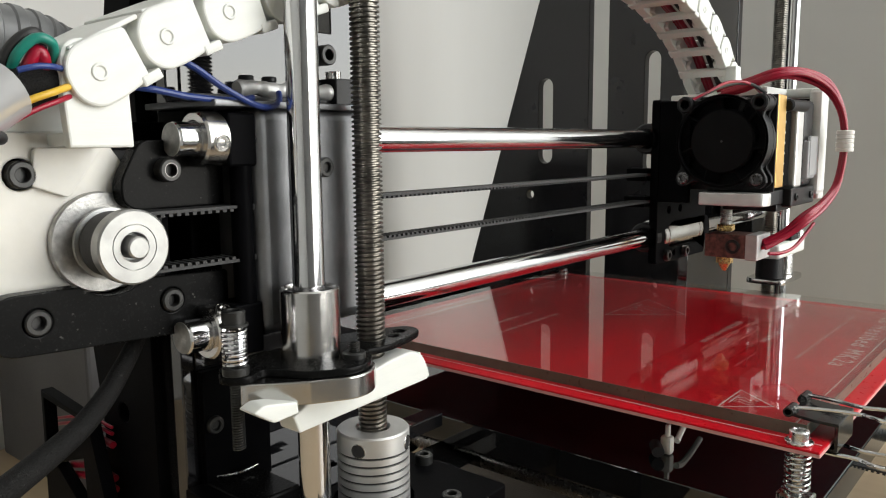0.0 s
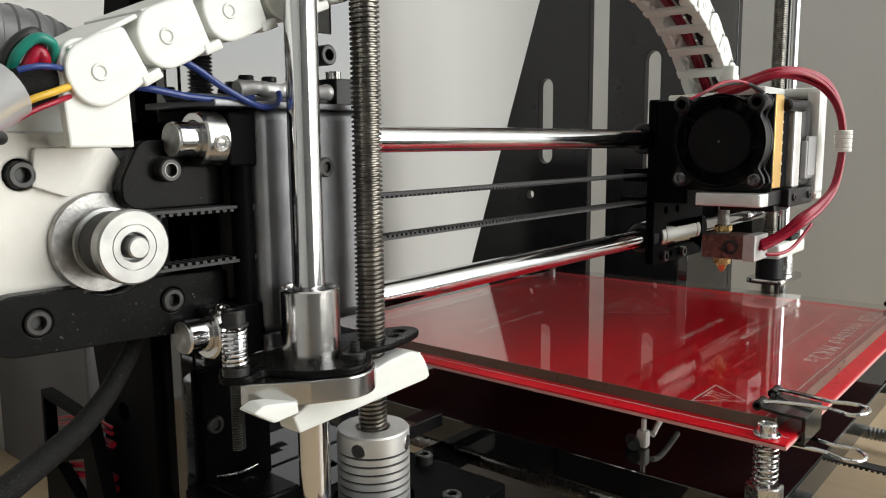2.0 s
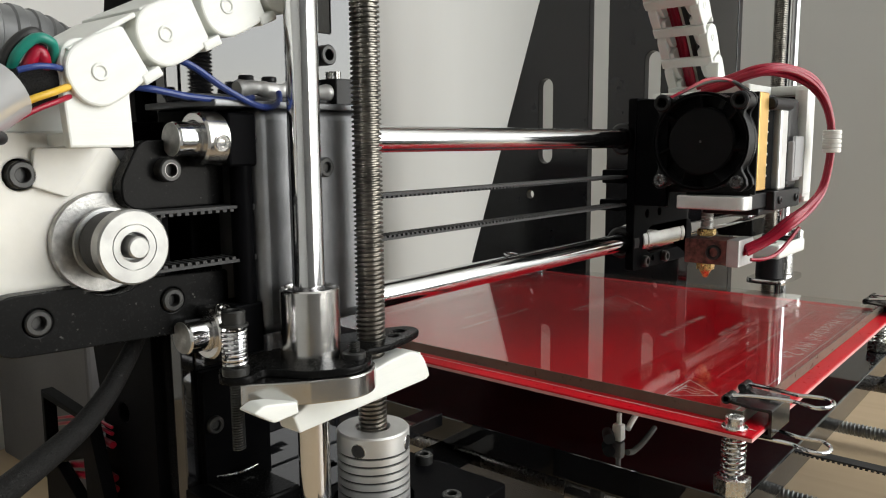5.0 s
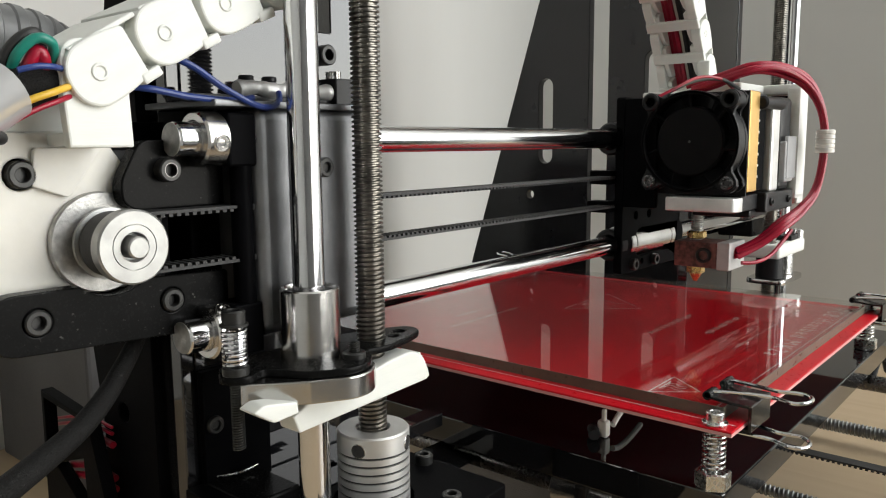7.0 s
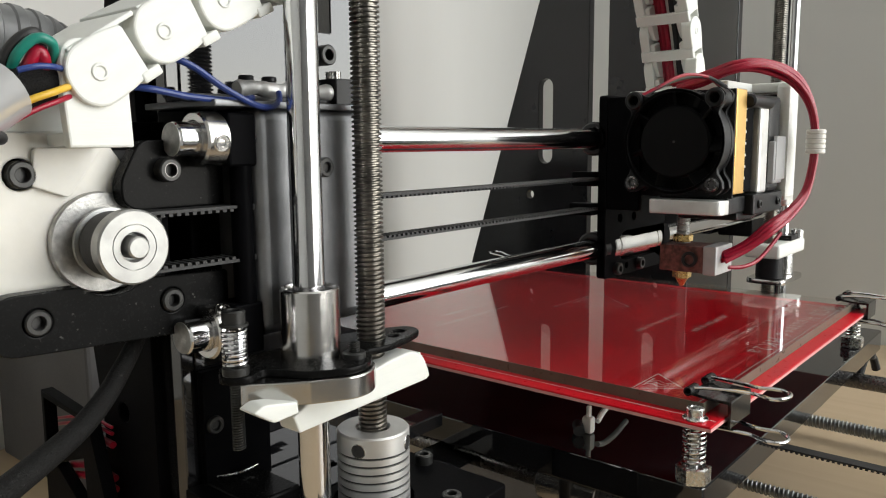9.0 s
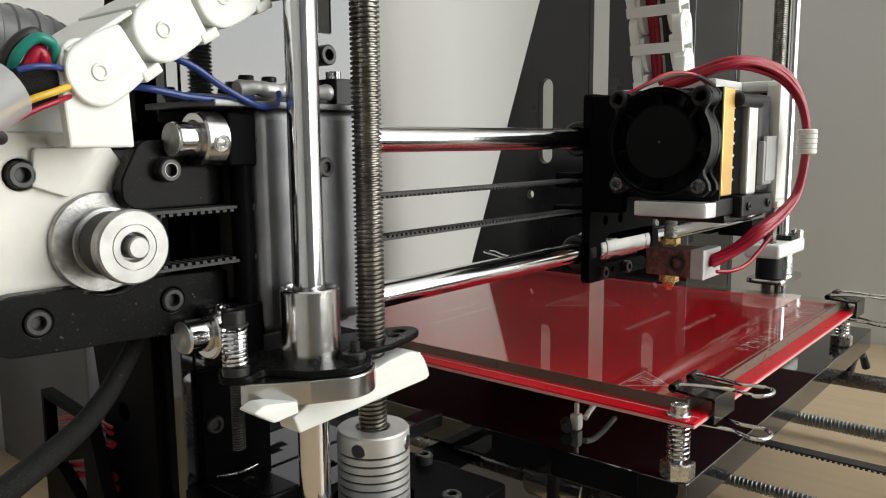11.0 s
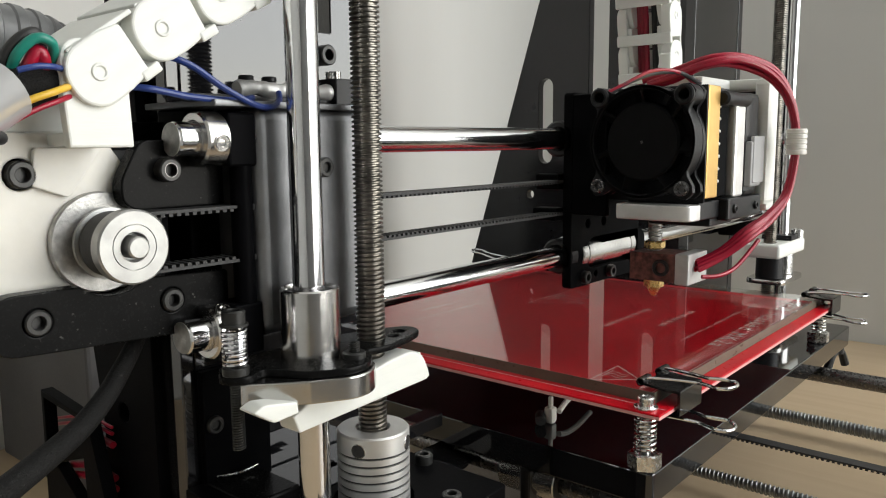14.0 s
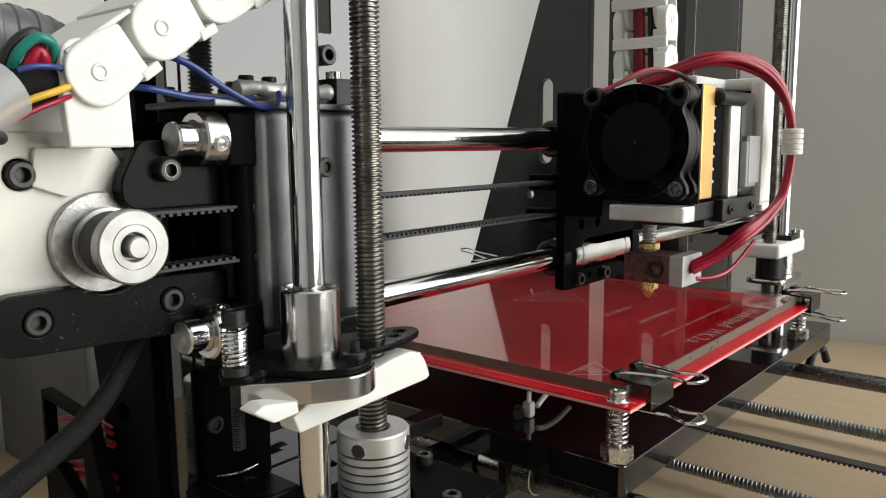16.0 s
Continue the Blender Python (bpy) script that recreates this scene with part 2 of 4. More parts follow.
def rounded(outline, radii=3.0, steps=6):
    """Corner-rounded outline: points (x, y) with one radius or one for each."""
    n = len(outline)
    if not isinstance(radii, (list, tuple)):
        radii = [radii] * n
    out = []
    for i, r in enumerate(radii):
        a, b, c = Vector(outline[i - 1]), Vector(outline[i]), Vector(outline[(i + 1) % n])
        u, v = (a - b), (c - b)
        k = min(r, u.length * 0.49, v.length * 0.49)
        if k < 0.05:
            out.append(b)
            continue
        p0, p2 = b + u.normalized() * k, b + v.normalized() * k
        for s in range(steps + 1):
            t = s / steps
            out.append((1 - t) ** 2 * p0 + 2 * t * (1 - t) * b + t * t * p2)
    return [(q.x, q.y) for q in out]


def disc(cx, cy, r, n=24):
    return [(cx + r * math.cos(2 * math.pi * i / n), cy + r * math.sin(2 * math.pi * i / n)) for i in range(n)]


def slot(cx, cy, w, h, n=10):
    """An upright slot with round ends, in its plate's plane."""
    r = min(w, h) / 2
    if h >= w:
        up = [(cx + r * math.cos(math.pi * i / n), cy + h / 2 - r + r * math.sin(math.pi * i / n)) for i in range(n + 1)]
        return up + [(2 * cx - x, 2 * cy - y) for x, y in up]
    rt = [(cx + w / 2 - r + r * math.sin(math.pi * i / n), cy + r * math.cos(math.pi * i / n)) for i in range(n + 1)]
    return rt + [(2 * cx - x, 2 * cy - y) for x, y in rt]


PLANES = {"xz": Matrix(((1, 0, 0, 0), (0, 0, -1, 0), (0, 1, 0, 0), (0, 0, 0, 1))),
          "yz": Matrix(((0, 0, 1, 0), (1, 0, 0, 0), (0, 1, 0, 0), (0, 0, 0, 1))),
          "xy": Matrix.Identity(4)}


def plate(outline, holes, plane, at, thick, bevel=0.25):
    """A flat plate with holes. plane xz lies at y = at (its middle), yz at x = at, xy at z = at."""
    cu = bpy.data.curves.new("tmp", "CURVE")
    cu.dimensions, cu.fill_mode = "2D", "BOTH"
    cu.extrude, cu.bevel_depth, cu.bevel_resolution, cu.offset = thick / 2 - bevel, bevel, 1, -bevel
    for loop in [outline] + list(holes):
        sp = cu.splines.new("POLY")
        sp.points.add(len(loop) - 1)
        for q, (x, y) in zip(sp.points, loop):
            q.co = (x, y, 0, 1)
        sp.use_cyclic_u = True
    ob = bpy.data.objects.new("tmp", cu)
    me = bpy.data.meshes.new_from_object(ob)
    bm = bmesh.new()
    bm.from_mesh(me)
    bpy.data.objects.remove(ob)
    bpy.data.curves.remove(cu)
    bpy.data.meshes.remove(me)
    bmesh.ops.remove_doubles(bm, verts=bm.verts, dist=1e-4)
    shift = {"xz": (0, at, 0), "yz": (at, 0, 0), "xy": (0, 0, at)}[plane]
    bmesh.ops.transform(bm, verts=bm.verts, matrix=Matrix.Translation(shift) @ PLANES[plane])
    bmesh.ops.recalc_face_normals(bm, faces=bm.faces)
    return bm


def turned(bm, m):
    bmesh.ops.transform(bm, verts=bm.verts, matrix=m)
    return bm


def cap_screw(parent, at, axis, r, head, mat, sign=-1, name="screw"):
    """A socket head screw whose head starts at the point and stands out along sign * axis."""
    hexa = r * 0.52
    prof = [(r, 0), (r, head - 0.35), (r - 0.35, head), (hexa + 0.15, head), (hexa, head - 0.2), (hexa, head * 0.35), (0, head * 0.35)]
    bm = lathe(prof, (0, 0, 0), "z", 24)
    flip = Matrix.Identity(4) if sign > 0 else Matrix.Rotation(math.pi, 4, "X")
    turned(bm, Matrix.Translation(at) @ AXES[axis] @ flip)
    return part(name, bm, mat, parent)


def hexagon(at, axis, across, length, bevel=0.4):
    r = across / math.sqrt(3)
    bm = lathe([(0, 0), (r * 0.88, 0), (r, bevel), (r, length - bevel), (r * 0.88, length), (0, length)], at, axis, 6)
    return bm


def belt_loop(x0, x1, y, z, width, face, tooth=2.0):
    """A toothed belt run along x; face +1 puts the teeth above, -1 below."""
    bm = box(x0, x1, y - width / 2, y + width / 2, z - 0.35, z + 0.35)
    n = int((x1 - x0) / tooth)
    bms = [bm]
    for i in range(n):
        c = x0 + (i + 0.5) * tooth
        bms.append(box(c - 0.5, c + 0.5, y - width / 2, y + width / 2, z + face * 0.3 if face > 0 else z - 1.05, z + 1.05 if face > 0 else z - 0.3))
    return join(*bms)

# ---- the room ----
def room():
    t = 60
    lone("wall_back", box(-1500, 632, 340, 340 + t, -750, 1900), WALL, "pale painted wall behind the table", "wall", kind="structure", smooth=0)
    lone("wall_right", box(632, 632 + t, -160, 340 + t, -750, 1900), WALL, "pale painted wall beside the table", "wall", kind="structure", smooth=0)
    # Walls, ceiling and floor below are unseen; tones set for fill and reflections.
    lone("wall_return", box(632 + t, 1900, -160, -160 + t, -750, 1900), WALL, "pale unseen return wall", "wall", kind="structure", smooth=0)
    lone("wall_far_right", box(1900, 1900 + t, -1500, -160 + t, -750, 1900), WALL, "plain unseen wall, pale to brighten reflections", "wall", kind="structure", smooth=0)
    lone("wall_left", box(-1500 - t, -1500, -1500, 340 + t, -750, 1900), WALL, "plain unseen wall, pale to brighten reflections", "wall", kind="structure", smooth=0)
    b = join(box(-1500, 90, -1500 - t, -1500, -750, 1900), box(1840, 1900, -1500 - t, -1500, -750, 1900),
             box(90, 1840, -1500 - t, -1500, -750, -100), box(90, 1840, -1500 - t, -1500, 1850, 1900))
    lone("wall_front", b, DIM, "unseen wall with a window opening, grey to cut fill", "wall", kind="structure", smooth=0)
    lone("ceiling", box(-1500, 1900, -1500, 340 + t, 1900, 1900 + t), DARKSIDE, "plain unseen pale ceiling", "ceiling", kind="structure", smooth=0)
    lone("floor", box(-1500, 1900, -1500, 340 + t, -750 - t, -750), DIM, "unseen floor, grey to cut fill", "floor", kind="structure", smooth=0)
    tb = thing("table", (0, 0, -30), "pale birch table with a smooth top", "table")
    part("tabletop", box(-330, 631, -330, 339, -30, 0, 3), WOOD, tb)
    for x in (-290, 590):
        for y in (-290, 300):
            part("leg", box(x - 25, x + 25, y - 25, y + 25, -750, -30, 3), WOOD, tb)


room()


# ---- printer frame ----
def side_plate(x, back):
    """A tall glossy side brace with slots; back is the y of its foot."""
    out = rounded([(38, 5), (back, 5), (back, 70), (150, 420), (38, 420)], [4, 6, 12, 12, 4])
    holes = [slot(140, 205, 16, 270), slot(186, 195, 13, 66), slot(97, 199, 12, 86), disc(200, 137, 3.5), disc(92, 120, 3), disc(160, 45, 3)]
    return plate(out, holes, "yz", x, 7, 0.4)


def frame_parts():
    fr = thing("printer_frame", (193, 41, 0), "glossy black acrylic printer frame standing on the table", "printer frame")
    near = rounded([(47.9, 5), (78.4, 5), (78.6, 94), (84, 124), (62, 217), (48, 271)], [1, 1, 6, 6, 3, 1])
    part("edge_strip", box(-12.4, -8.45, 38.3, 47.7, 3, 425, 0.4), ACRYLIC, fr, "polished acrylic edge")
    part("side_brace", plate(near, [disc(60, 150, 3), disc(66, 100, 3)], "yz", -12, 7, 0.4), MATTE, fr)
    part("side_brace", side_plate(403.5, 262), GLOSS, fr)
    out = [(-8.3, 3), (399.5, 3), (399.5, 425), (-8.3, 425)]
    opening = rounded([(58, 60), (330, 60), (330, 370), (58, 370)], 5)
    holes = [opening, rounded([(38, 212.5), (45, 212.5), (45, 224), (38, 224)], 0.4), disc(20, 255, 3)]
    part("front_plate", plate(out, holes, "xz", 41.2, 6, 0.4), ACRYLIC, fr)
    part("foot_plate", box(20, 366, 25, 37.5, 3, 58, 0.5), ACRYLIC, fr)
    cap_screw(fr, (39.0, 38.2, 205.0), "y", 3.1, 6.0, BLACKSTEEL)
    return fr


frame_parts()


def z_axis():
    for x, y in ((0.65, -0.75), (386, 0)):
        lone("z_smooth_rod", cyl((x, y, 66), "z", 4, 340, 0.5, 48), CHROME, "polished steel upright smooth rod", "smooth rod", "upright smooth rods")
    for x, z in ((22.5, 88), (362, 58)):
        lone("lead_screw", threaded((x, 0, z), "z", 4.0, 404 - z, 1.25, 0.7, 20), THREAD, "dark threaded steel lead screw standing in a coupler", "lead screw", "lead screws")


z_axis()


# ---- x axis, left end ----
def x_rods():
    for z in (179.5, 133.5):
        rod = thing("x_smooth_rod", (-27, 12, z), "polished steel rod across the printer with a clamped collar", "smooth rod", "rods across the printer")
        part("shaft", cyl((-27.2, 12, z), "x", 4, 430, 0.6, 48), CHROME, rod)
        part("sawn_end", cyl((-27.35, 12, z), "x", 3.8, 0.2, 0.05, 40), CAST, rod, "dull sawn rod end")
        x0 = -21.6 if z > 150 else -21.2
        col = part("collar", ring((x0, 12, z), "x", 6.5, 4.02, 6.2, 0.5, 48), STEEL, rod, "steel shaft collar with a set screw")
        d = 8 if z > 150 else -62
        m = Matrix.Translation((x0 + 3.4, 12, z)) @ Matrix.Rotation(radians(d), 4, "X") @ Matrix.Rotation(radians(90), 4, "X")
        part("set_screw", turned(lathe([(2.2, 5.6), (2.2, 6.62), (1.95, 6.72), (1.85, 6.45), (1.7, 6.45), (1.6, 6.75), (0.95, 6.75), (0.9, 5.9), (0, 5.9)], (0, 0, 0), "z", 24), m), STEEL, col)


x_rods()


def x_end():
    end = thing("x_end_bracket", (0, 12, 130), "black bracket holding the rods, bearing and motor", "bracket")
    body = box(-7.5, 30.0, 7.0, 37.5, 130.5, 187, 2.8, 4)
    # Split from the body and made black for the shade of the cavity.
    part("side_block", box(-16, -7.4, 24, 37, 131, 187, 0.6), MATTE, end)
    part("body", body, SATIN, end, "satin black metal body")
    for z in (179.5, 133.5):
        part("rod_clamp", box(-15.2, -7.3, 7.4, 17.8, z - 6.4, z + 6.2, 0.6), MATTE, end)
    part("corner_post", cyl((-10.2, 10.4, 128), "z", 2.7, 58, 0.4, 24), MATTE, end)
    part("lid", box(-19, 30.8, 6.6, 37.6, 187.05, 188.6, 0.3), SATIN, end)
    cap_screw(end, (13.2, 7.0, 172.2), "y", 2.6, 1.6, BLACKSTEEL)
    bite = [(-41 + 11.5 * math.sin(a), 157 - 11.5 * math.cos(a)) for a in (math.radians(d) for d in range(42, -45, -12))]
    out = rounded([(-67, 136), (-12, 133.2), (-12, 147.6)] + bite + [(-67, 148.6)], [5.5, 1, 1] + [0.2] * len(bite) + [6])
    part("motor_plate", plate(out, [disc(-57.6, 142.3, 3.0, 24), disc(-27.4, 142.3, 3.0, 24)], "xz", 17.2, 4.4, 0.35), POWDER, end)
    ear = rounded([(-12, 163.8), (-12, 179.4), (-33.2, 179.4), (-38.2, 170.2), (-37.8, 165.6), (-35.0, 163.8)], [0.5, 1, 3, 4, 2, 2])
    part("motor_ear", plate(ear, [disc(-27.6, 172.6, 1.6, 20)], "xz", 17.2, 4.4, 0.35), POWDER, end)
    # Added black sheet that gives the open cavity behind the belts its darkness.
    part("cavity_dark_sheet", box(-33, -12, 34.5, 36.5, 133.5, 184, 0.2), MATTE, end)
    for x, y, z in ((-27.6, 14.9, 172.6), (-57.6, 17.4, 142.3), (-27.4, 17.2, 142.3)):
        sc = cap_screw(end, (x, y, z), "y", 2.75, 3.0, BLACKSTEEL)
        if z > 150:
            # Thin dark steel ring around the ear screw's socket.
            part("socket_rim", ring((x, y - 3.06, z), "y", 1.7, 1.45, 0.2, 0.05, 28), DARKROD, sc)
    part("cable_stub", cyl((-75, 18, 138.4), "x", 2.4, 54, 0.3, 20), POWDER, end, "black tube under the plate")
    return end


x_end()


def x_motor():
    mo = thing("stepper_motor", (-41, 45, 157), "stepper motor with a cast face and a belt pulley", "motor")
    part("body", box(-62, -20.5, 24.5, 62, 136, 178, 3), PLASTIC, mo)
    part("face", lathe([(11.2, 24), (11.2, 19.5), (10.9, 19.2), (5.5, 19.2), (5.2, 20.5), (0, 20.5)], (-41, 0, 157), "y", 56), CAST, mo, "rough cast aluminium boss")
    part("shaft", join(cyl((-41, 3.2, 157), "y", 2.4, 18, 0.35, 32)), PULLEY, mo)
    pul = part("pulley", lathe([(2.45, 9), (2.45, 8.0), (3.1, 8.0), (3.1, 5.2), (3.25, 5.05), (4.72, 5.05), (4.74, 5.6), (4.9, 5.6), (4.92, 5.05), (7.6, 5.05), (8.0, 5.45), (8.0, 8.1), (7.6, 8.4),
                                (6.3, 8.5), (6.1, 8.6), (6.1, 15.4), (7.9, 15.6), (7.9, 16.6), (5.8, 16.8), (5.8, 18), (2.5, 18)], (-41, 0, 157), "y", 56), PULLEY, mo, "bright turned aluminium pulley")
    # Belt on the left half; the rest of the ring darkens the groove.
    part("belt_and_groove_shade", ring((-41, 8.9, 157), "y", 7.2, 6.2, 6.2, 0.2, 48), RUBBER, pul)
    teeth = [turned(box(5.9, 6.5, 8.7, 15.3, -0.5, 0.5), Matrix.Translation((-41, 0, 157)) @ Matrix.Rotation(2 * math.pi * i / 20, 4, "Y")) for i in range(20)]
    part("teeth", join(*teeth), BLACKSTEEL, pul)
    return mo


x_motor()


def printed_mount():
    mt = thing("printed_motor_mount", (-50, 22, 149), "white printed motor mount, milky where it is thin", "motor mount")
    out = rounded([(-76, 146), (-30, 146), (-30, 168), (-39, 181), (-76, 181)], [3, 2, 2, 2, 2])
    part("plate", plate(out, [disc(-41, 157, 11.4, 40), disc(-56.5, 172.4, 3.4, 20)], "xz", 22.6, 3.4, 0.4), PRINTCLEAR, mt)
    cap_screw(mt, (-56.5, 22.4, 172.4), "y", 2.9, 3.2, BLACKSTEEL)
    part("ledge", box(-76, -46, 21.8, 34, 180.9, 190, 0.5), PRINT, mt)
    part("rim", plate(rounded([(-54, 177.9), (-39.4, 177.9), (-47.5, 167.2), (-55, 170)], 0.8), [], "xz", 20.0, 1.6, 0.3), PRINTCLEAR, mt)
    # the fixed end of the cable chain
    arm = rounded([(-52.4, 177.8), (-39.0, 177.8), (-39.4, 189), (-39.4, 191), (-44, 199.6), (-53.2, 199.0), (-53.2, 188)], [0.5, 0.5, 3, 3, 5, 7, 6])
    part("chain_anchor", plate(arm, [], "xz", 7.6, 2.8, 0.5), PRINT, mt)
    part("anchor_web", box(-50.5, -40.5, 8.8, 24.0, 178.2, 180.8, 0.4), PRINT, mt)
    return mt


printed_mount()


def belts():
    bt = thing("drive_belt", (150, 12, 157), "black toothed rubber drive belt stretched across", "belt")
    part("upper_run", belt_loop(-41, 390, 12, 163.4, 6, -1), RUBBER, bt)
    part("lower_run", belt_loop(-41, 390, 12, 150.4, 6, 1), RUBBER, bt)


belts()


def endstop():
    es = thing("limit_switch", (10, 15, 188.6), "small limit switch with silver soldered terminals", "switch")
    part("body", join(box(-22, 24, 12.5, 20, 188.6, 190.2, 0.3), box(21.5, 29, 10.5, 20, 188.6, 195.8, 0.4)), PLASTIC, es)
    pts = [(-8, 13.5, 191.6), (-3, 13.4, 192.2), (2, 13.2, 191.6), (8, 13.4, 192.0), (14, 13.3, 191.7), (21.4, 13.3, 192.0)]
    part("terminal", sweep(smooth_path(pts, 6), 2.3, 16, lambda u: 0.88 + 0.10 * math.sin(21 * u) + 0.06 * math.sin(47 * u)), FOIL, es, "lumpy silver solder sleeve")
    for x in (-4.5, 2.5):
        part("rivet", cyl((x, 14.5, 193.8), "z", 1.9, 1.4, 0.3, 20), PLASTIC, es)
    part("stud", join(cyl((24.4, 14.6, 192), "z", 1.3, 3.4, 0.3, 16), *[turned(box(1.5, 2.15, -0.25, 0.25, 0, 2.6, 0.1), Matrix.Translation((24.4, 14.6, 195.2)) @ Matrix.Rotation(k * math.pi / 7, 4, "Z")) for k in range(14)], cyl((24.4, 14.6, 195.2), "z", 1.8, 2.7, 0.3, 20)), STEEL, es)
    for pts in (((-44, 16, 190), (-40, 13, 190.8), (-34, 8, 190.2), (-24, 8, 188.9), (-12, 9, 188.6), (-5.5, 10.6, 189.6)),
                ((-34, 14, 196), (-30, 9.5, 197.6), (-24, 7.2, 195.6), (-17, 6, 191.2), (-9, 5.4, 187.6), (-3.6, 6, 187.2), (0.5, 8.2, 189.0), (2.2, 10.4, 191.0))):
        part("wire", sweep(smooth_path(pts), 0.78, 10), BLUEWIRE, es, "thin blue insulated wire")


endstop()


# ---- z axis, left end ----
def z_bearing_bracket():
    br = thing("bearing_bracket", (0, 0, 116), "black bearing bracket with a polished steel rim", "bracket")
    part("linear_bearing", lathe([(4.1, 0.8), (4.6, 0.5), (6.9, 0), (7.5, 0.5), (7.5, 20.8), (7.1, 21.2), (6.9, 21.2), (6.7, 20.7), (5.8, 20.7), (5.6, 20.2), (4.2, 20.0), (4.1, 0.8)], (0.65, -0.75, 121.8), "z", 56), STEEL, br, "polished steel linear bearing")
    part("seal", ring((0.65, -0.75, 140.3), "z", 6.7, 4.05, 1.9, 0.3), RUBBER, br)
    out = rounded([(-25.4, 0.5), (-20.5, -4.2), (-14.0, -0.5), (-9.2, -11.0), (-0.4, -16.8), (6, -16.4), (10.8, -12.6), (13, -7.5), (20, -9.0), (33, -6.2), (39, -3.5), (40, 2.5), (34, 5.5), (24, 9), (14, 12), (-10, 12), (-20, 9)],
                  [4, 4, 3, 3, 4, 4, 4, 2, 3, 3, 4, 4, 3, 3, 3, 3, 4])
    part("top_plate", plate(out, [disc(33.5, -0.2, 1.9, 16), slot(28.4, -3.0, 3.6, 2.4)], "xy", 124.5, 1.8, 0.3), POWDER, br)
    rim = rounded([(-21.5, -1.6), (-9.6, -12.6), (0.0, -18.2), (6.5, -17.2), (11.6, -13), (13.5, -7.5), (12, 8), (-18, 8)], [2, 0.3, 5, 4, 4, 3, 2, 2])
    part("rim", plate(rim, [], "xy", 120.7, 5.6, 0.4), STEEL, br, "polished steel rim")
    cap_screw(br, (6.4, -10.4, 125.4), "z", 2.9, 1.6, BLACKSTEEL, 1)
    part("stud", threaded((6.4, -10.4, 126.1), "z", 1.5, 3, 0.6, 0.3, 12), BLACKSTEEL, br)
    return br


z_bearing_bracket()


def adjuster():
    x, y = -20.9, 0.4
    ad = thing("adjusting_screw", (x, y, 124.6), "black adjusting screw with a bright spring on the bracket", "screw")
    part("shank", threaded((x, y, 107), "z", 1.55, 20, 0.62, 0.3, 14), BLACKSTEEL, ad)
    cap_screw(ad, (x, y, 137.6), "z", 2.7, 3.1, BLACKSTEEL, 1, "head")
    part("washer", ring((x, y, 136.9), "z", 3.3, 1.5, 0.7, 0.15, 28), BLACKSTEEL, ad)
    part("foot_washer", ring((x, y, 125.4), "z", 3.1, 1.5, 2.0, 0.2, 28), BLACKSTEEL, ad)
    part("spring", coil((x, y, 127.2), 2.6, 0.45, 9.9, 8.5), CHROME, ad, "tight bright steel spring")


adjuster()


def nut_holder():
    nh = thing("printed_nut_holder", (10, -8, 111), "white printed nut holder under the bearing bracket", "printed part")
    out = rounded([(-9.6, 109.8), (-11.4, 114.2), (-4, 117.6), (10, 118.4), (22, 120.8), (31, 121.6), (35.6, 118.4), (36.8, 112)], [0.4, 0.6, 2, 2, 2, 3, 2, 0.4])
    bm = plate(out, [], "xz", -4.4, 7.4, 0.5)
    part("beam", bm, PRINT, nh)
    teeth = [cyl((36.75 - 0.35 * i * i * 0.12 - 0.2 * i, -8.0, 113.2 + i * 0.95), "y", 0.62, 7, 0.1, 10) for i in range(8)]
    part("ribbed_end", join(*teeth), PRINT, nh)
    wing = rounded([(-24.6, 119.4), (-19.0, 115.7), (-11.9, 116.2), (-12.4, 119.0), (-21.4, 120.6)], [0.8, 0.8, 0.6, 0.6, 0.8])
    part("wing", plate(wing, [], "xz", -8.0, 6, 0.4), PRINT, nh)


nut_holder()


def coupler(x, z0=74):
    r = 10.1
    cp = thing("shaft_coupler", (x, 0, z0), "satin aluminium shaft coupler with helical slits", "coupler", "shaft couplers")
    prof = [(4.3, 23.0), (4.3, 25.6), (4.9, 26.3), (r - 0.5, 26.3), (r, 25.8)]
    for k in range(7):
        z = 20.6 - k * 2.3
        prof += [(r, z + 0.32), (r - 1.2, z + 0.3), (r - 1.2, z - 0.3), (r, z - 0.32)]
    prof += [(r, 0.5), (r - 0.5, 0), (4, 0)]
    part("body", lathe(prof, (x, 0, z0), "z", 64), ALU, cp)
    # Black rings darken the grooves in place of the shade inside them.
    for k in range(7):
        part("slit_shade", ring((x, 0, z0 + 20.6 - k * 2.3 - 0.28), "z", r - 0.3, r - 1.1, 0.56, 0.05, 48), FLATBLACK, cp)
    for a in (-158, -68, 60):
        m = Matrix.Translation((x, 0, z0 + 22.8)) @ Matrix.Rotation(radians(a), 4, "Z") @ Matrix.Rotation(radians(90), 4, "Y")
        sc = part("set_screw", turned(lathe([(1.75, 9.4), (1.75, r + 0.10), (1.2, r + 0.10), (1.1, r + 0.02), (0, r + 0.02)], (0, 0, 0), "z", 24), m), FLATBLACK, cp)
        part("hole_rim", turned(ring((0, 0, r - 0.5), "z", 2.05, 1.7, 0.62, 0.12, 24), m), STEEL, sc)


coupler(22.5)


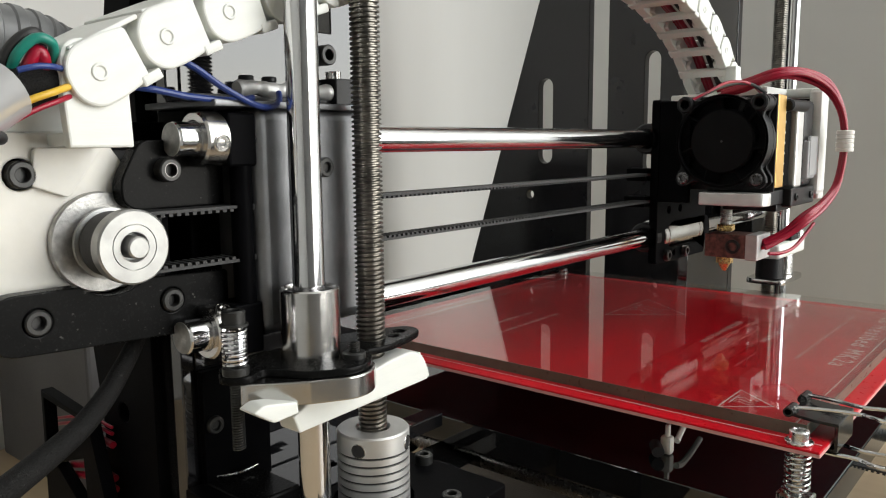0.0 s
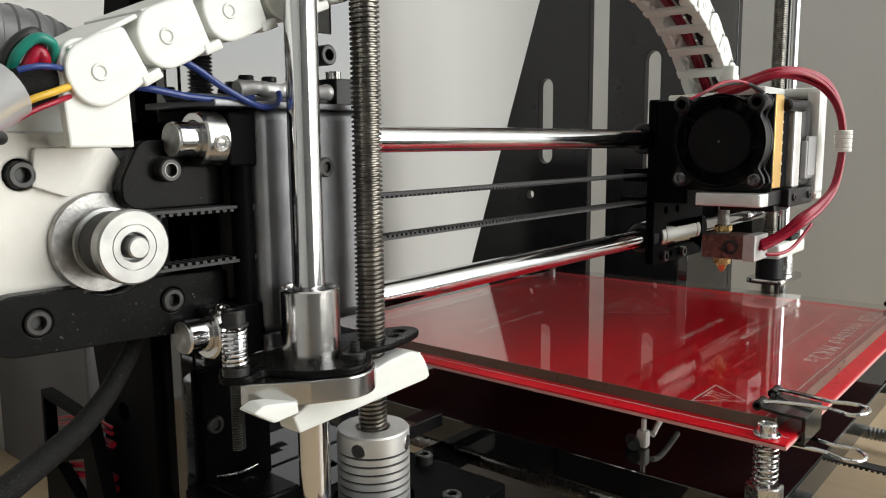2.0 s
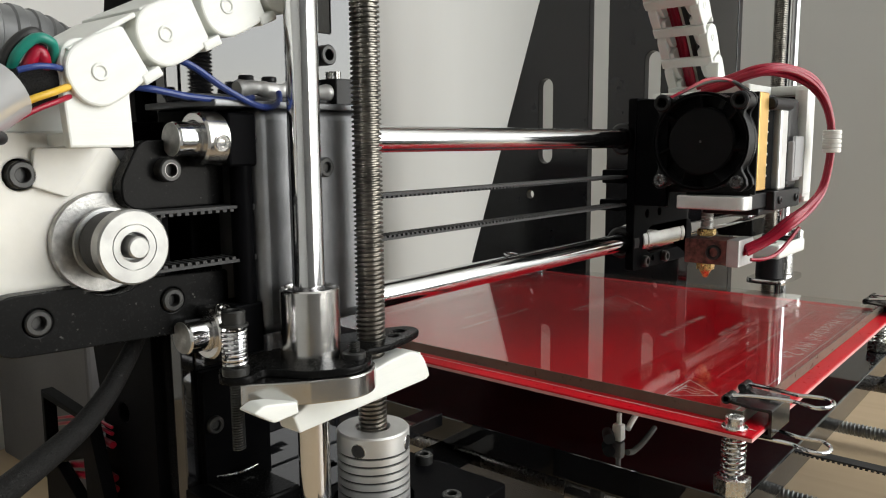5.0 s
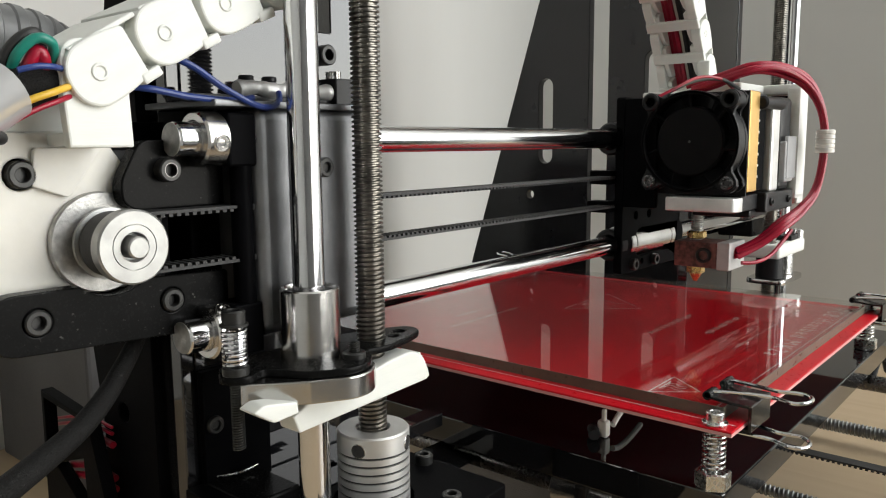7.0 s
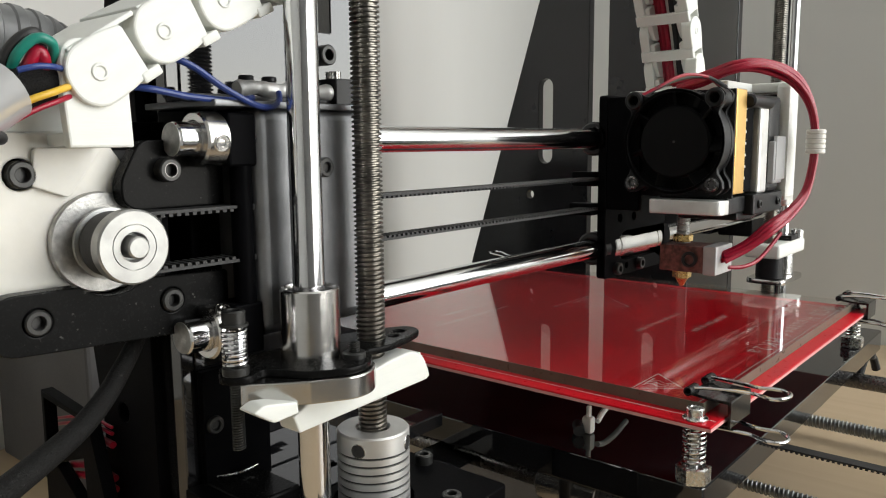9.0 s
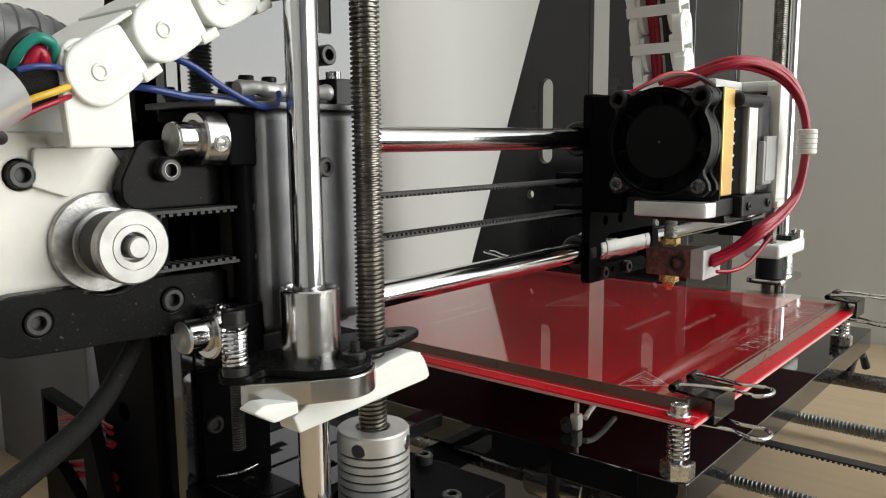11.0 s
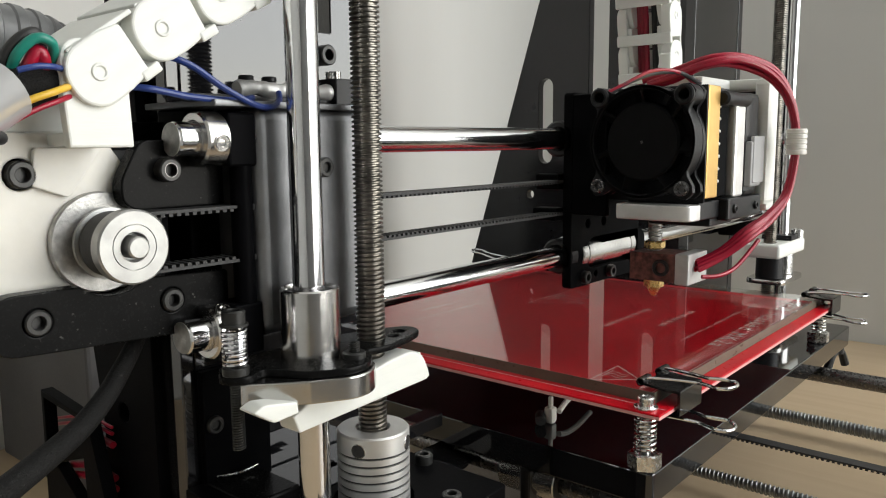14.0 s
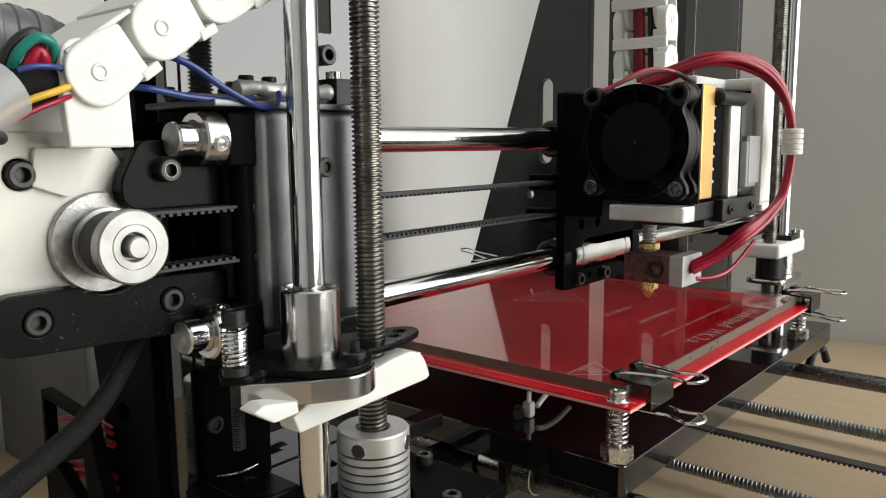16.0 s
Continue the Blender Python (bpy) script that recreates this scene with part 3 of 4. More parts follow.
def motor_mount():
    mm = thing("motor_mount", (20, 5, 74), "glossy black mounting plate under the coupler", "motor mount")
    cross = [(21, 26), (25, 26), (25, 24), (31, 24), (31, 27.5), (27, 27.5), (27, 30), (22.5, 30), (22.5, 28), (21, 28)]
    out = rounded([(-10, -25), (52, -25), (52, 14), (-10, 14)], [2, 2, 0.5, 0.5])
    # One plate in two finishes: dull where it mirrors dark, glossy where bright.
    part("top_plate", plate(out, [disc(22.5, 0, 11.2, 32)], "xy", 77, 6, 0.4), MATTE, mm)
    part("bright_mirror_part", plate([(8, 14.2), (52, 14.2), (52, 37.6), (8, 37.6)], [cross], "xy", 77, 6, 0.4), ACRYLIC, mm, "rear part of the plate, glossy for a bright reflection, with a cross-shaped slot")
    part("front_plate", box(-10, 52, -25, -20, 20, 73.9, 0.4), MATTE, mm)
    hollow = [(14 + 11 * math.cos(a), 116 + 14 * math.sin(a)) for a in (math.pi + math.pi * k / 20 for k in range(11))]
    part("rear_panel", plate([(-8.1, 80.2), (14, 80.2)] + hollow[::-1] + [(-8.1, 116)], [], "xz", 36.6, 2.6, 0.3), MATTE, mm, "matt black upright panel")
    cap_screw(mm, (-5.0, 35.2, 100.6), "y", 2.6, 1.2, BLACKSTEEL)
    part("cheek", box(-14, -8.5, -2, 37, 73, 84, 0.4), MATTE, mm)
    part("block", box(-8.2, 7.8, 14, 37, 74, 84.5, 0.8), POWDER, mm)
    for x, y in ((48.0, 4.0), (32.5, -20.0), (7, -15.5)):
        cap_screw(mm, (x, y, 80), "z", 2.75, 3, BLACKSTEEL, 1)
    part("motor", box(1, 44, -19.5, 21.5, 32, 73.9, 3), PLASTIC, mm)
    part("rear_bar", box(52.3, 88, 30, 38, 74, 79, 0.4), ACRYLIC, mm)
    lone("wire_offcut", sweep(smooth_path([(-7.1, 37.0, 85.2), (-2.5, 34.2, 85.0), (1.2, 31.6, 85.6), (5.8, 30.9, 86.4)]), 0.4, 8), ZINC, "bent bright wire offcut lying on the mount", "wire")
    return mm


motor_mount()


def z_right():
    br = thing("z_end_bracket", (386, 0, 100), "white printed bracket on the far upright rod", "bracket")
    part("body", box(352, 404, -9, 12, 108, 116.5, 1.6, 3), PRINT, br)
    part("bearing", cyl((386, 0, 95), "z", 7.5, 13, 0.4), STEEL, br)
    part("lower_nut", cyl((364, 0, 95), "z", 8, 13, 0.4), PLASTIC, br)
    part("flange", plate(rounded([(354, -11), (398, -11), (400, 12), (354, 12)], 7), [disc(362, 0, 4.3)], "xy", 93.4, 3.0, 0.5), STEEL, br)
    cap_screw(br, (400, -5, 116.5), "z", 4.0, 5.5, ZINC, 1)
    part("clamp", box(378, 393, -8, 10, 116.6, 119.6, 0.5), PLASTIC, br)
    part("far_end", box(372, 404, 14, 36, 118, 190, 1), POWDER, br)


z_right()
coupler(362, 44)


# ---- heated bed (moves along y) ----
BED_Y = ((0.0, -89.5), (0.5, -87.1), (1.0, -84.8), (1.5, -82.6), (2.0, -80.7), (2.5, -78.9), (3.0, -77.4), (3.5, -76.0), (4.0, -74.5), (5.2, -70.7),
         (6.5, -66.8), (7.0, -65.4), (7.5, -63.8), (8.0, -62.2), (8.5, -60.6), (9.0, -59.2), (10.2, -56.0), (11.3, -53.5), (12.0, -52.0), (12.5, -50.0),
         (13.0, -47.5), (13.5, -45.2), (14.0, -42.9), (14.5, -40.7), (15.0, -38.2), (15.5, -35.5), (16.0, -33.0))


def lettering(name, words, at, size, mat, parent, spin=180):
    cu = bpy.data.curves.new("tmp", "FONT")
    cu.body, cu.size, cu.extrude, cu.space_character = words, size, 0.03, 1.32
    ob = bpy.data.objects.new("tmp", cu)
    me = bpy.data.meshes.new_from_object(ob)
    bm = bmesh.new()
    bm.from_mesh(me)
    bpy.data.objects.remove(ob)
    bpy.data.curves.remove(cu)
    turned(bm, Matrix.Translation(at) @ Matrix.Rotation(radians(spin), 4, "Z"))
    return part(name, bm, mat, parent, "", 0)


def stroke(pts, w, z):
    """A thin painted line through points in plan."""
    bms = []
    for (x0, y0), (x1, y1) in zip(pts, pts[1:]):
        d = Vector((x1 - x0, y1 - y0))
        a = math.atan2(d.y, d.x)
        bms.append(turned(box(-w / 2, d.length + w / 2, -w / 2, w / 2, 0, 0.05), Matrix.Translation((x0, y0, z)) @ Matrix.Rotation(a, 4, "Z")))
    return join(*bms)


def hot_sign(cx, cy, s, parent):
    z = 93.02
    tri = [(cx - s, cy + s * 0.55), (cx + s, cy + s * 0.55), (cx, cy - s * 0.75), (cx - s, cy + s * 0.55)]
    bms = [stroke(tri, 0.5, z)]
    bms.append(stroke([(cx - s * 0.42, cy + s * 0.42), (cx + s * 0.42, cy + s * 0.42)], 0.5, z))
    for k in (-1, 0, 1):
        bms.append(stroke([(cx + k * s * 0.22 + 0.07 * s * math.sin(u * 1.1), cy + s * 0.38 - u * s * 0.105) for u in range(7)], 0.45, z))
    part("warning_sign", join(*bms), SILK, parent, "white triangular hot surface sign")


def binder_clip(parent, x, y, wide, back=False):
    """A black spring clip biting over the edge that faces -y; arms of bright wire point outwards."""
    out = [(y + 11.5, 98.9), (y + 11.5, 98.0), (y + 4, 97.3), (y - 0.9, 97.2), (y - 0.9, 90.6), (y + 4, 90.9), (y + 11.5, 90.6), (y + 11.5, 89.7), (y + 4, 90.1), (y - 1.9, 89.6), (y - 1.9, 98.2), (y + 4, 98.2)]
    spin = Matrix.Translation((x, y, 0)) @ Matrix.Rotation(math.pi if back else 0, 4, "Z") @ Matrix.Translation((-x, -y, 0))
    body = turned(plate(rounded(out, 0.4, 3), [], "yz", x, wide, 0.1), spin)
    clip = part("binder_clip", body, CLIPBLACK, parent, "black spring clip with bright wire arms")
    h = wide * 0.40
    for z, s in ((99.3, 1), (89.3, -1)):
        roll = join(*[ring((x + k * h - 3.3, y + 11.5, z), "x", 1.45, 0.75, 6.6, 0.2, 18) for k in (-1, 1)])
        part("rolled_edge", turned(roll, spin), CLIPBLACK, clip)
        up = 5.0 if back and s > 0 else (1.4 if s > 0 else -2.6)
        side = [(h - 1.5, 11.5, 0.0), (h + 0.2, 11.3, s * 0.2), (h - 0.2, 9.4, s * 0.9), (h * 0.72, 2, s * 1.0 + up * 0.2), (h * 0.5, -5.5, s * 0.6 + up * 0.5), (h * 0.62, -9.0, s * 0.4 + up * 0.7), (h * 0.74, -12.8, up * 0.9), (h * 0.45, -15.5, up)]
        loop = [(x - dx, y + dy, z + dz) for dx, dy, dz in side] + [(x, y - 16.3, z + up)] + [(x + dx, y + dy, z + dz) for dx, dy, dz in side[::-1]]
        part("wire_arm", turned(sweep(smooth_path(loop, 5), 0.62, 10), spin), CHROME, clip)
    return clip


def heated_bed():
    bed = thing("heated_bed", (103, -33, 65), "red heated print bed with a glass plate on a black carrier", "print bed")
    pcb = part("circuit_board", box(98.5, 313, -40, 174, 91.4, 93.0, 0.2, 1), PCB, bed)
    car = rounded([(99, -38), (358, -38), (358, 176), (99, 176)], 2.5)
    for (x0, x1, y0, y1) in ((98.4, 98.6, -40, 174), (98.4, 313.1, -40.1, -39.9)):
        part("board_edge", box(x0, x1, y0, y1, 91.38, 92.4), PCBEDGE, pcb)
    part("carrier_plate", plate(car, [], "xy", 67.2, 10.8, 0.5), ACRYLIC, bed)
    gl = part("glass_plate", box(107.5, 306, -34, 168, 93.2, 97, 0.0), GLASS, bed, "clear glass plate", 0)
    for (x0, x1, y0, y1) in ((107.2, 107.45, -34, 168), (107.2, 306.3, -34.3, -34.05)):
        part("glass_edge", box(x0, x1, y0, y1, 93.2, 97.0), GLASSEDGE, gl)
    for x in (103, 308.5):
        for y in (-33.4, 169):
            part("corner_bolt", join(cyl((x, y, 93), "z", 3.9, 0.8, 0.2, 24), cyl((x, y, 72), "z", 1.5, 21, 0.2, 16)), ZINC, bed)
            cap_screw(bed, (x, y, 93.8), "z", 2.75, 3.0, ZINC, 1, "bolt_head")
            part("spring", coil((x, y, 78.2), 3.2, 0.5, 13.2, 7.5), STEEL, bed, "bright coil spring")
            part("nut", hexagon((x, y, 72.7), "z", 9.4, 5.6), ZINC, bed)
    part("print_border", stroke([(110.5, -28.2), (303, -28.2), (303, 160), (110.5, 160), (110.5, -28.2)], 0.45, 93.02), SILK, bed)
    part("edge_line", stroke([(104.6, -39), (104.6, 172)], 0.35, 93.02), SILK, bed)
    lettering("lettering", "PCB Heatbed MK2a", (301.5, -19.0, 93.03), 10.4, SILK, bed)
    hot_sign(129.3, -10.2, 10.8, bed)
    hot_sign(241, 76, 24, bed)
    rng = random.Random(4)
    for y, x0, x1, h in ((-8, 192, 290, 1.6), (10, 211, 252, 3.2), (30, 195, 243, 3.2), (108, 150, 205, 2.4), (120, 168, 200, 2.4)):
        bms = []
        x = x0
        while x < x1:
            w = rng.uniform(1.0, 2.4) * h / 2
            bms.append(box(x, min(x + w, x1), y, y + h * rng.uniform(0.75, 1.0), 93.02, 93.07))
            x += w + rng.choice((0.5, 0.5, 0.6, 1.6)) * h / 2.2
        part("print_bars", join(*bms), SILKFAINT, bed)
    binder_clip(bed, 118.8, -40, 18)
    binder_clip(bed, 306, -40, 17)
    binder_clip(bed, 300, 174, 17, True)
    tie = part("cable_tie", join(box(117.0, 120.8, 10.5, 14.5, 72.7, 79.0, 1.0), box(117.8, 119.6, 11.6, 13.0, 78.8, 83.0, 0.3)), NYLON, bed, "white nylon cable tie")
    part("tail", sweep(smooth_path([(121, 10, 77), (128, 11, 79), (140, 13, 80), (152, 14, 78)]), 1.1, 8), NYLON, tie)
    part("tied_cable", sweep(smooth_path([(113, 13, 74.8), (115, 14.5, 75.2), (118, 16.4, 75.0)]), 2.1, 12), RUBBER, bed)
    for x in (108, 306):
        for y in (0, 120):
            part("slide_bearing", cyl((x, y, 56), "y", 7.5, 24, 0.4, 32), STEEL, bed)
            part("bearing_seal", ring((x, y - 0.4, 56), "y", 6.9, 4.2, 0.8, 0.2, 32), RUBBER, bed)
            part("bearing_clip", box(x - 9, x + 9, y + 9, y + 13, 48, 61.7, 1), PLASTIC, bed)
    for x, y in ((103, -33.4), (353, -33)):
        nut = part("wing_nut", cyl((x, y, 56.8), "z", 3.6, 5.0, 0.4, 24), PLASTIC, bed, "black wing nut under the carrier")
        for s in (-1, 1):
            w = sweep(smooth_path([(x + s * 2.5, y, 58), (x + s * 6.5, y - s * 1.0, 56), (x + s * 11, y - s * 2.2, 48.5)]), 1.9, 10, lambda u: 1.0 + 0.25 * u)
            part("wing", w, PLASTIC, nut)
    part("belt_holder", box(199, 215, 40, 58, 46, 61.7, 0.6), PLASTIC, bed)
    return bed


BED = heated_bed()


def y_axis():
    for x, z in ((108, 56), (306, 56)):
        lone("y_smooth_rod", cyl((x, -190, z), "y", 4, 440, 0.5, 32), DARKROD, "dark steel rod under the print bed", "smooth rod", "rods under the bed")
    for x, thick in ((250.5, 2.9), (364, 3.9)):
        lone("frame_rod", threaded((x, -210, 10), "y", thick, 480, 2.1, 0.6, 18), ZINCROD, "dark threaded frame rod over the table", "threaded rod", "threaded frame rods")
    bm = belt_loop(-190, 230, 0, 0, 6, -1)
    turned(bm, Matrix.Translation((207, 0, 50.5)) @ Matrix.Rotation(radians(90), 4, "Z"))
    lone("bed_belt", bm, RUBBER, "black toothed belt under the print bed", "belt")
    for y in (-200, 236):
        eb = thing("end_bar", (207, y, 0), "black acrylic end bar holding the rods off the table", "frame bar", "end bars")
        part("bar", box(100, 372, y - 4, y + 4, 0, 66, 0.5), ACRYLIC, eb)


y_axis()

# ---- print carriage (moves along x) ----
CARRIAGE_X = ((0.0, 211.7), (0.5, 213.8), (1.0, 215.9), (1.5, 212.2), (2.0, 208.4), (2.5, 204.4), (3.0, 200.8), (3.5, 197.0), (4.0, 193.4), (5.2, 187.5),
              (6.5, 181.0), (7.0, 177.2), (7.5, 173.3), (8.0, 169.4), (8.5, 165.7), (9.0, 162.3), (10.2, 154.6), (11.5, 146.4), (12.0, 143.6), (12.5, 141.1),
              (13.0, 138.9), (13.5, 136.9), (14.0, 134.9), (14.5, 132.9), (15.0, 130.6), (15.5, 129.8), (16.0, 129.8))


def fan_part(ca):
    """A 40 mm fan that faces -x."""
    cy, cz, x0, x1 = -23.6, 178, 129.6, 139.2
    out = []
    for i in range(96):
        a = 2 * math.pi * i / 96
        lobe = (a % (math.pi / 2)) - math.pi / 4
        r = 20.1 + 6.4 * math.exp(-(lobe / 0.17) ** 4)
        out.append((cy + r * math.cos(a), cz + r * math.sin(a)))
    fl = []
    for xx in (x0 + 1.2, x1 - 1.2):
        holes = [disc(cy, cz, 18.8, 48)] + [disc(cy + a * 16, cz + b * 16, 1.9, 14) for a in (-1, 1) for b in (-1, 1)]
        fl.append(plate(out, holes, "yz", xx, 2.4, 0.25))
    fl.append(lathe([(18.9, 0), (19.9, 0), (19.9, x1 - x0), (18.9, x1 - x0), (18.9, 0)], (x0, cy, cz), "x", 56))
    fan = part("fan", join(*fl), PLASTIC, ca, "black plastic cooling fan")
    part("grille", plate(disc(cy, cz, 19.6, 40), [], "yz", x1 - 0.5, 0.8, 0.1), FANBLACK, fan)
    part("gasket", box(139.25, 139.95, cy - 20.0, cy + 19.8, cz - 21.6, cz + 19.6, 0.1), PLASTIC, ca)
    part("hub", lathe([(0, 1.2), (13.2, 1.2), (14.0, 2.0), (14.0, 8), (0, 8)], (x0, cy, cz), "x", 40), FANBLACK, fan)
    part("hub_dot", cyl((x0 + 0.9, cy, cz), "x", 0.5, 0.5, 0.1, 12), DARKROD, fan)
    for i in range(7):
        b = box(13.6, 18.4, -0.5, 0.5, -4.6, 3.0)
        turned(b, Matrix.Translation((x0 + 5.0, cy, cz)) @ Matrix.Rotation(radians(360 / 7 * i + 14), 4, "X") @ AXES["x"] @ Matrix.Rotation(radians(42), 4, "X"))
        part("blade", b, FANBLACK, fan)
    for a in (0.4, 1.9, 3.5, 5.0):
        part("strut", turned(box(0, 18.9, -1, 1, x1 - x0 - 1.4, x1 - x0), Matrix.Translation((x0, cy, cz)) @ AXES["x"] @ Matrix.Rotation(a, 4, "Z")), PLASTIC, fan)
    for a in (-1, 1):
        cap_screw(ca, (x0 + 0.4, cy + a * 16, cz - 16), "x", 2.6, 2.0, DARKROD)
    for a in (-1, 1):
        b = ring((x0 - 1.6, cy + a * 16, cz + 16), "x", 3.6, 1.9, 11, 0.5, 24)
        part("corner_boss", b, PLASTIC, fan)
    return fan


def carriage():
    ca = thing("print_carriage", (130, 12, 180), "black extruder carriage with a fan, gold heat sink and brass nozzle", "extruder")
    out = rounded([(132, 121), (190, 121), (190, 197), (132, 197)], 2)
    holes = [slot(170, 133.6, 52, 12.4), disc(142, 124.8, 1.6, 12), disc(152, 124.8, 1.3, 12), disc(163, 124.6, 1.9, 12), disc(145, 146, 1.9, 12), disc(158, 146, 1.9, 12)]
    part("carriage_plate", plate(out, holes, "xz", 7.4, 4, 0.4), MATTE, ca)
    part("side_plate", box(132, 135.6, -9, 5.3, 150.5, 196, 0.5), MATTE, ca)
    cap_screw(ca, (142, 5.4, 124.6), "y", 2.6, 2.4, BLACKSTEEL)
    cap_screw(ca, (163, 5.4, 124.6), "y", 2.6, 2.4, BLACKSTEEL)
    for z in (179.5, 133.5):
        prof = [(4.05, 0.4), (4.5, 0), (7.1, 0), (7.5, 0.4), (7.5, 4.0), (7.2, 4.1), (7.2, 5.2), (7.5, 5.3), (7.5, 40.4), (7.2, 40.5), (7.2, 41.6), (7.5, 41.7), (7.5, 45), (7.1, 45.4), (4.5, 45.4), (4.05, 45), (4.05, 0.4)]
        part("slide_bearing", lathe(prof, (141, 12, z), "x", 48), STEEL, ca, "long polished linear bearing")
        part("bearing_seal", ring((132.0, 12, z), "x", 7.0, 4.1, 6.0, 0.8), PLASTIC, ca)
    part("belt_clamp", join(box(127, 134, 9.6, 20, 148, 153, 0.6), box(129, 134, 9.6, 20, 160, 166, 0.6)), MATTE, ca)
    fan_part(ca)
    gold = rounded([(-43.9, 157.9), (-3.6, 157.9), (-3.6, 197.6), (-43.9, 197.6)], 0.6)
    hs = part("heat_sink", plate(gold, [], "yz", 145.4, 10.6, 0.3), GOLD, ca, "gold anodised heat sink plate")
    part("sink_core", box(151, 162.5, -42.6, -3.6, 158, 197, 0.3), MATTE, ca)
    for i in range(7):
        z = 163.5 + i * 4.5
        part("fin", turned(box(151, 154.2, -43.2, -8, -0.55, 0.55, 0.3), Matrix.Translation((0, 0, z + 0.8)) @ Matrix.Translation((151, 0, 0)) @ Matrix.Rotation(radians(14), 4, "Y") @ Matrix.Translation((-151, 0, 0))), ALU, hs)
    part("fan_guard_arm", join(cyl((151, -44.5, 193.4), "x", 2.6, 24, 0.8, 20), box(151, 160, -44, -36, 190.5, 197, 1.2)), PLASTIC, ca)
    mo = part("motor", box(175.5, 190, -45.0, -3.4, 157, 196.5, 2), PLASTIC, ca, "black stepper motor with bright end caps")
    part("end_cap", box(165, 175, -44.8, -3.4, 157, 196, 1.0), ALU, mo)
    part("connector", box(176.5, 188, -47, -42, 160.5, 178, 0.8), FROST, mo)
    part("mount_bar", plate(rounded([(128.6, -43.3), (138, -43.3), (138, -15), (128.6, -15)], [5, 1, 1, 1]), [], "xy", 153.2, 5.6, 0.5), ALU, ca, "bright aluminium mounting bar")
    part("bar_block", box(138.1, 157, -42.6, -15, 150.2, 156.6, 0.5), PLASTIC, ca)
    part("lower_bracket", join(box(157, 193, -46, -20, 148.8, 157, 0.8), box(150, 172, -42, -18, 147, 150, 0.6)), PLASTIC, ca)
    for x in (163, 186):
        cap_screw(ca, (x, -46, 153), "y", 1.7, 1.0, BLACKSTEEL)
    # hot end
    hx, hy = 158.5, -17.0
    part("heat_break", threaded((hx, hy, 135), "z", 2.8, 15.0, 1.0, 0.4, 18), CAST, ca)
    part("brass_nut", hexagon((hx, hy, 136.2), "z", 7.0, 3.2), BRASS, ca)
    hb = part("heater_block", box(150.6, 166.6, -29, -10.2, 124.6, 135.4, 0.4), HEATER, ca, "burnt copper coloured heater block")
    part("clamp_screw", turned(ring((0, 0, 0), "x", 3.3, 2.0, 1.4, 0.3, 24), Matrix.Translation((149.4, -23.4, 130.0))), BLACKSTEEL, hb)
    part("insulation", box(149.8, 168, -34.6, -29.1, 124.2, 136.0, 0.5), FOIL, hb, "silver insulating wrap")
    part("nozzle", lathe([(0.5, 0), (0.9, 0), (2.6, 3.2), (2.6, 3.6), (3.9, 3.8), (3.9, 7.4), (0, 7.4)], (hx, hy, 117.3), "z", 6), BRASS, hb, "brass nozzle tip")
    part("probe_wire", sweep(smooth_path([(152, -39, 128), (158, -43, 128), (168, -46, 130.5), (180, -50, 140)]), 0.8, 8), REDWIRE, ca)
    # red leads
    rng = random.Random(7)
    loop = [(156, -35, 131), (163, -42.5, 135.5), (170, -49, 142.5), (182, -53, 149), (193, -56, 158), (197.5, -57, 176), (194, -55.5, 192), (186, -50.5, 203), (173, -43, 208.5), (163, -34, 207), (160, -24, 203.5), (158, -12, 200)]
    for k in range(7):
        o = Vector((rng.uniform(-1.6, 1.6), rng.uniform(-1.6, 1.6), rng.uniform(-2.2, 2.2)))
        pts = [Vector(q) + o * (0.5 + 0.9 * rng.random() if i not in (4, 5, 6) else 0.5) for i, q in enumerate(loop)]
        part("lead", sweep(smooth_path(pts, 7), 1.15, 10), REDWIRE, ca, "thick red silicone lead")
    for k in range(2):
        pts = [(131, -10, 195 + k), (136, -14, 199), (146, -20, 203 + k), (156, -26, 203.6), (166, -30 + 2 * k, 200)]
        part("fan_lead", sweep(smooth_path(pts, 7), 0.8, 8), REDWIRE if k else RUBBER, ca)
    part("lead_clip", turned(join(*[ring((0, 0, i * 2.0), "z", 3.9, 3.0, 2.1, 0.4, 24) for i in range(5)]), Matrix.Translation((197.6, -57, 172.6))), NYLON, ca, "white nylon cable wrap")
    # printed holder behind the motor
    hold = join(box(197, 209, -47, -4, 198.5, 203, 1.2), box(193.5, 206, -47.5, -41, 152, 203, 2.4), box(197, 206, -47, -30, 150, 157, 1), box(168, 206, -30, -6, 198.2, 203, 1))
    part("printed_holder", hold, PRINT, ca, "white printed plastic holder")
    part("holder_side", box(197, 203, -47, -10, 158, 198, 0.6), POWDER, ca)
    post = join(box(186, 193, -9, -3.5, 197.5, 215, 0.8), box(205, 228, 3, 33, 198, 203, 1))
    part("chain_seat", post, PRINT, ca)
    part("tape", box(178, 190, -47.4, -46, 162, 180, 0.3), FROST, ca)
    return ca


CARRIAGE = carriage()

# ---- cable chain ----
PITCH = 17.3
A = Vector((-46.2, 192.7))


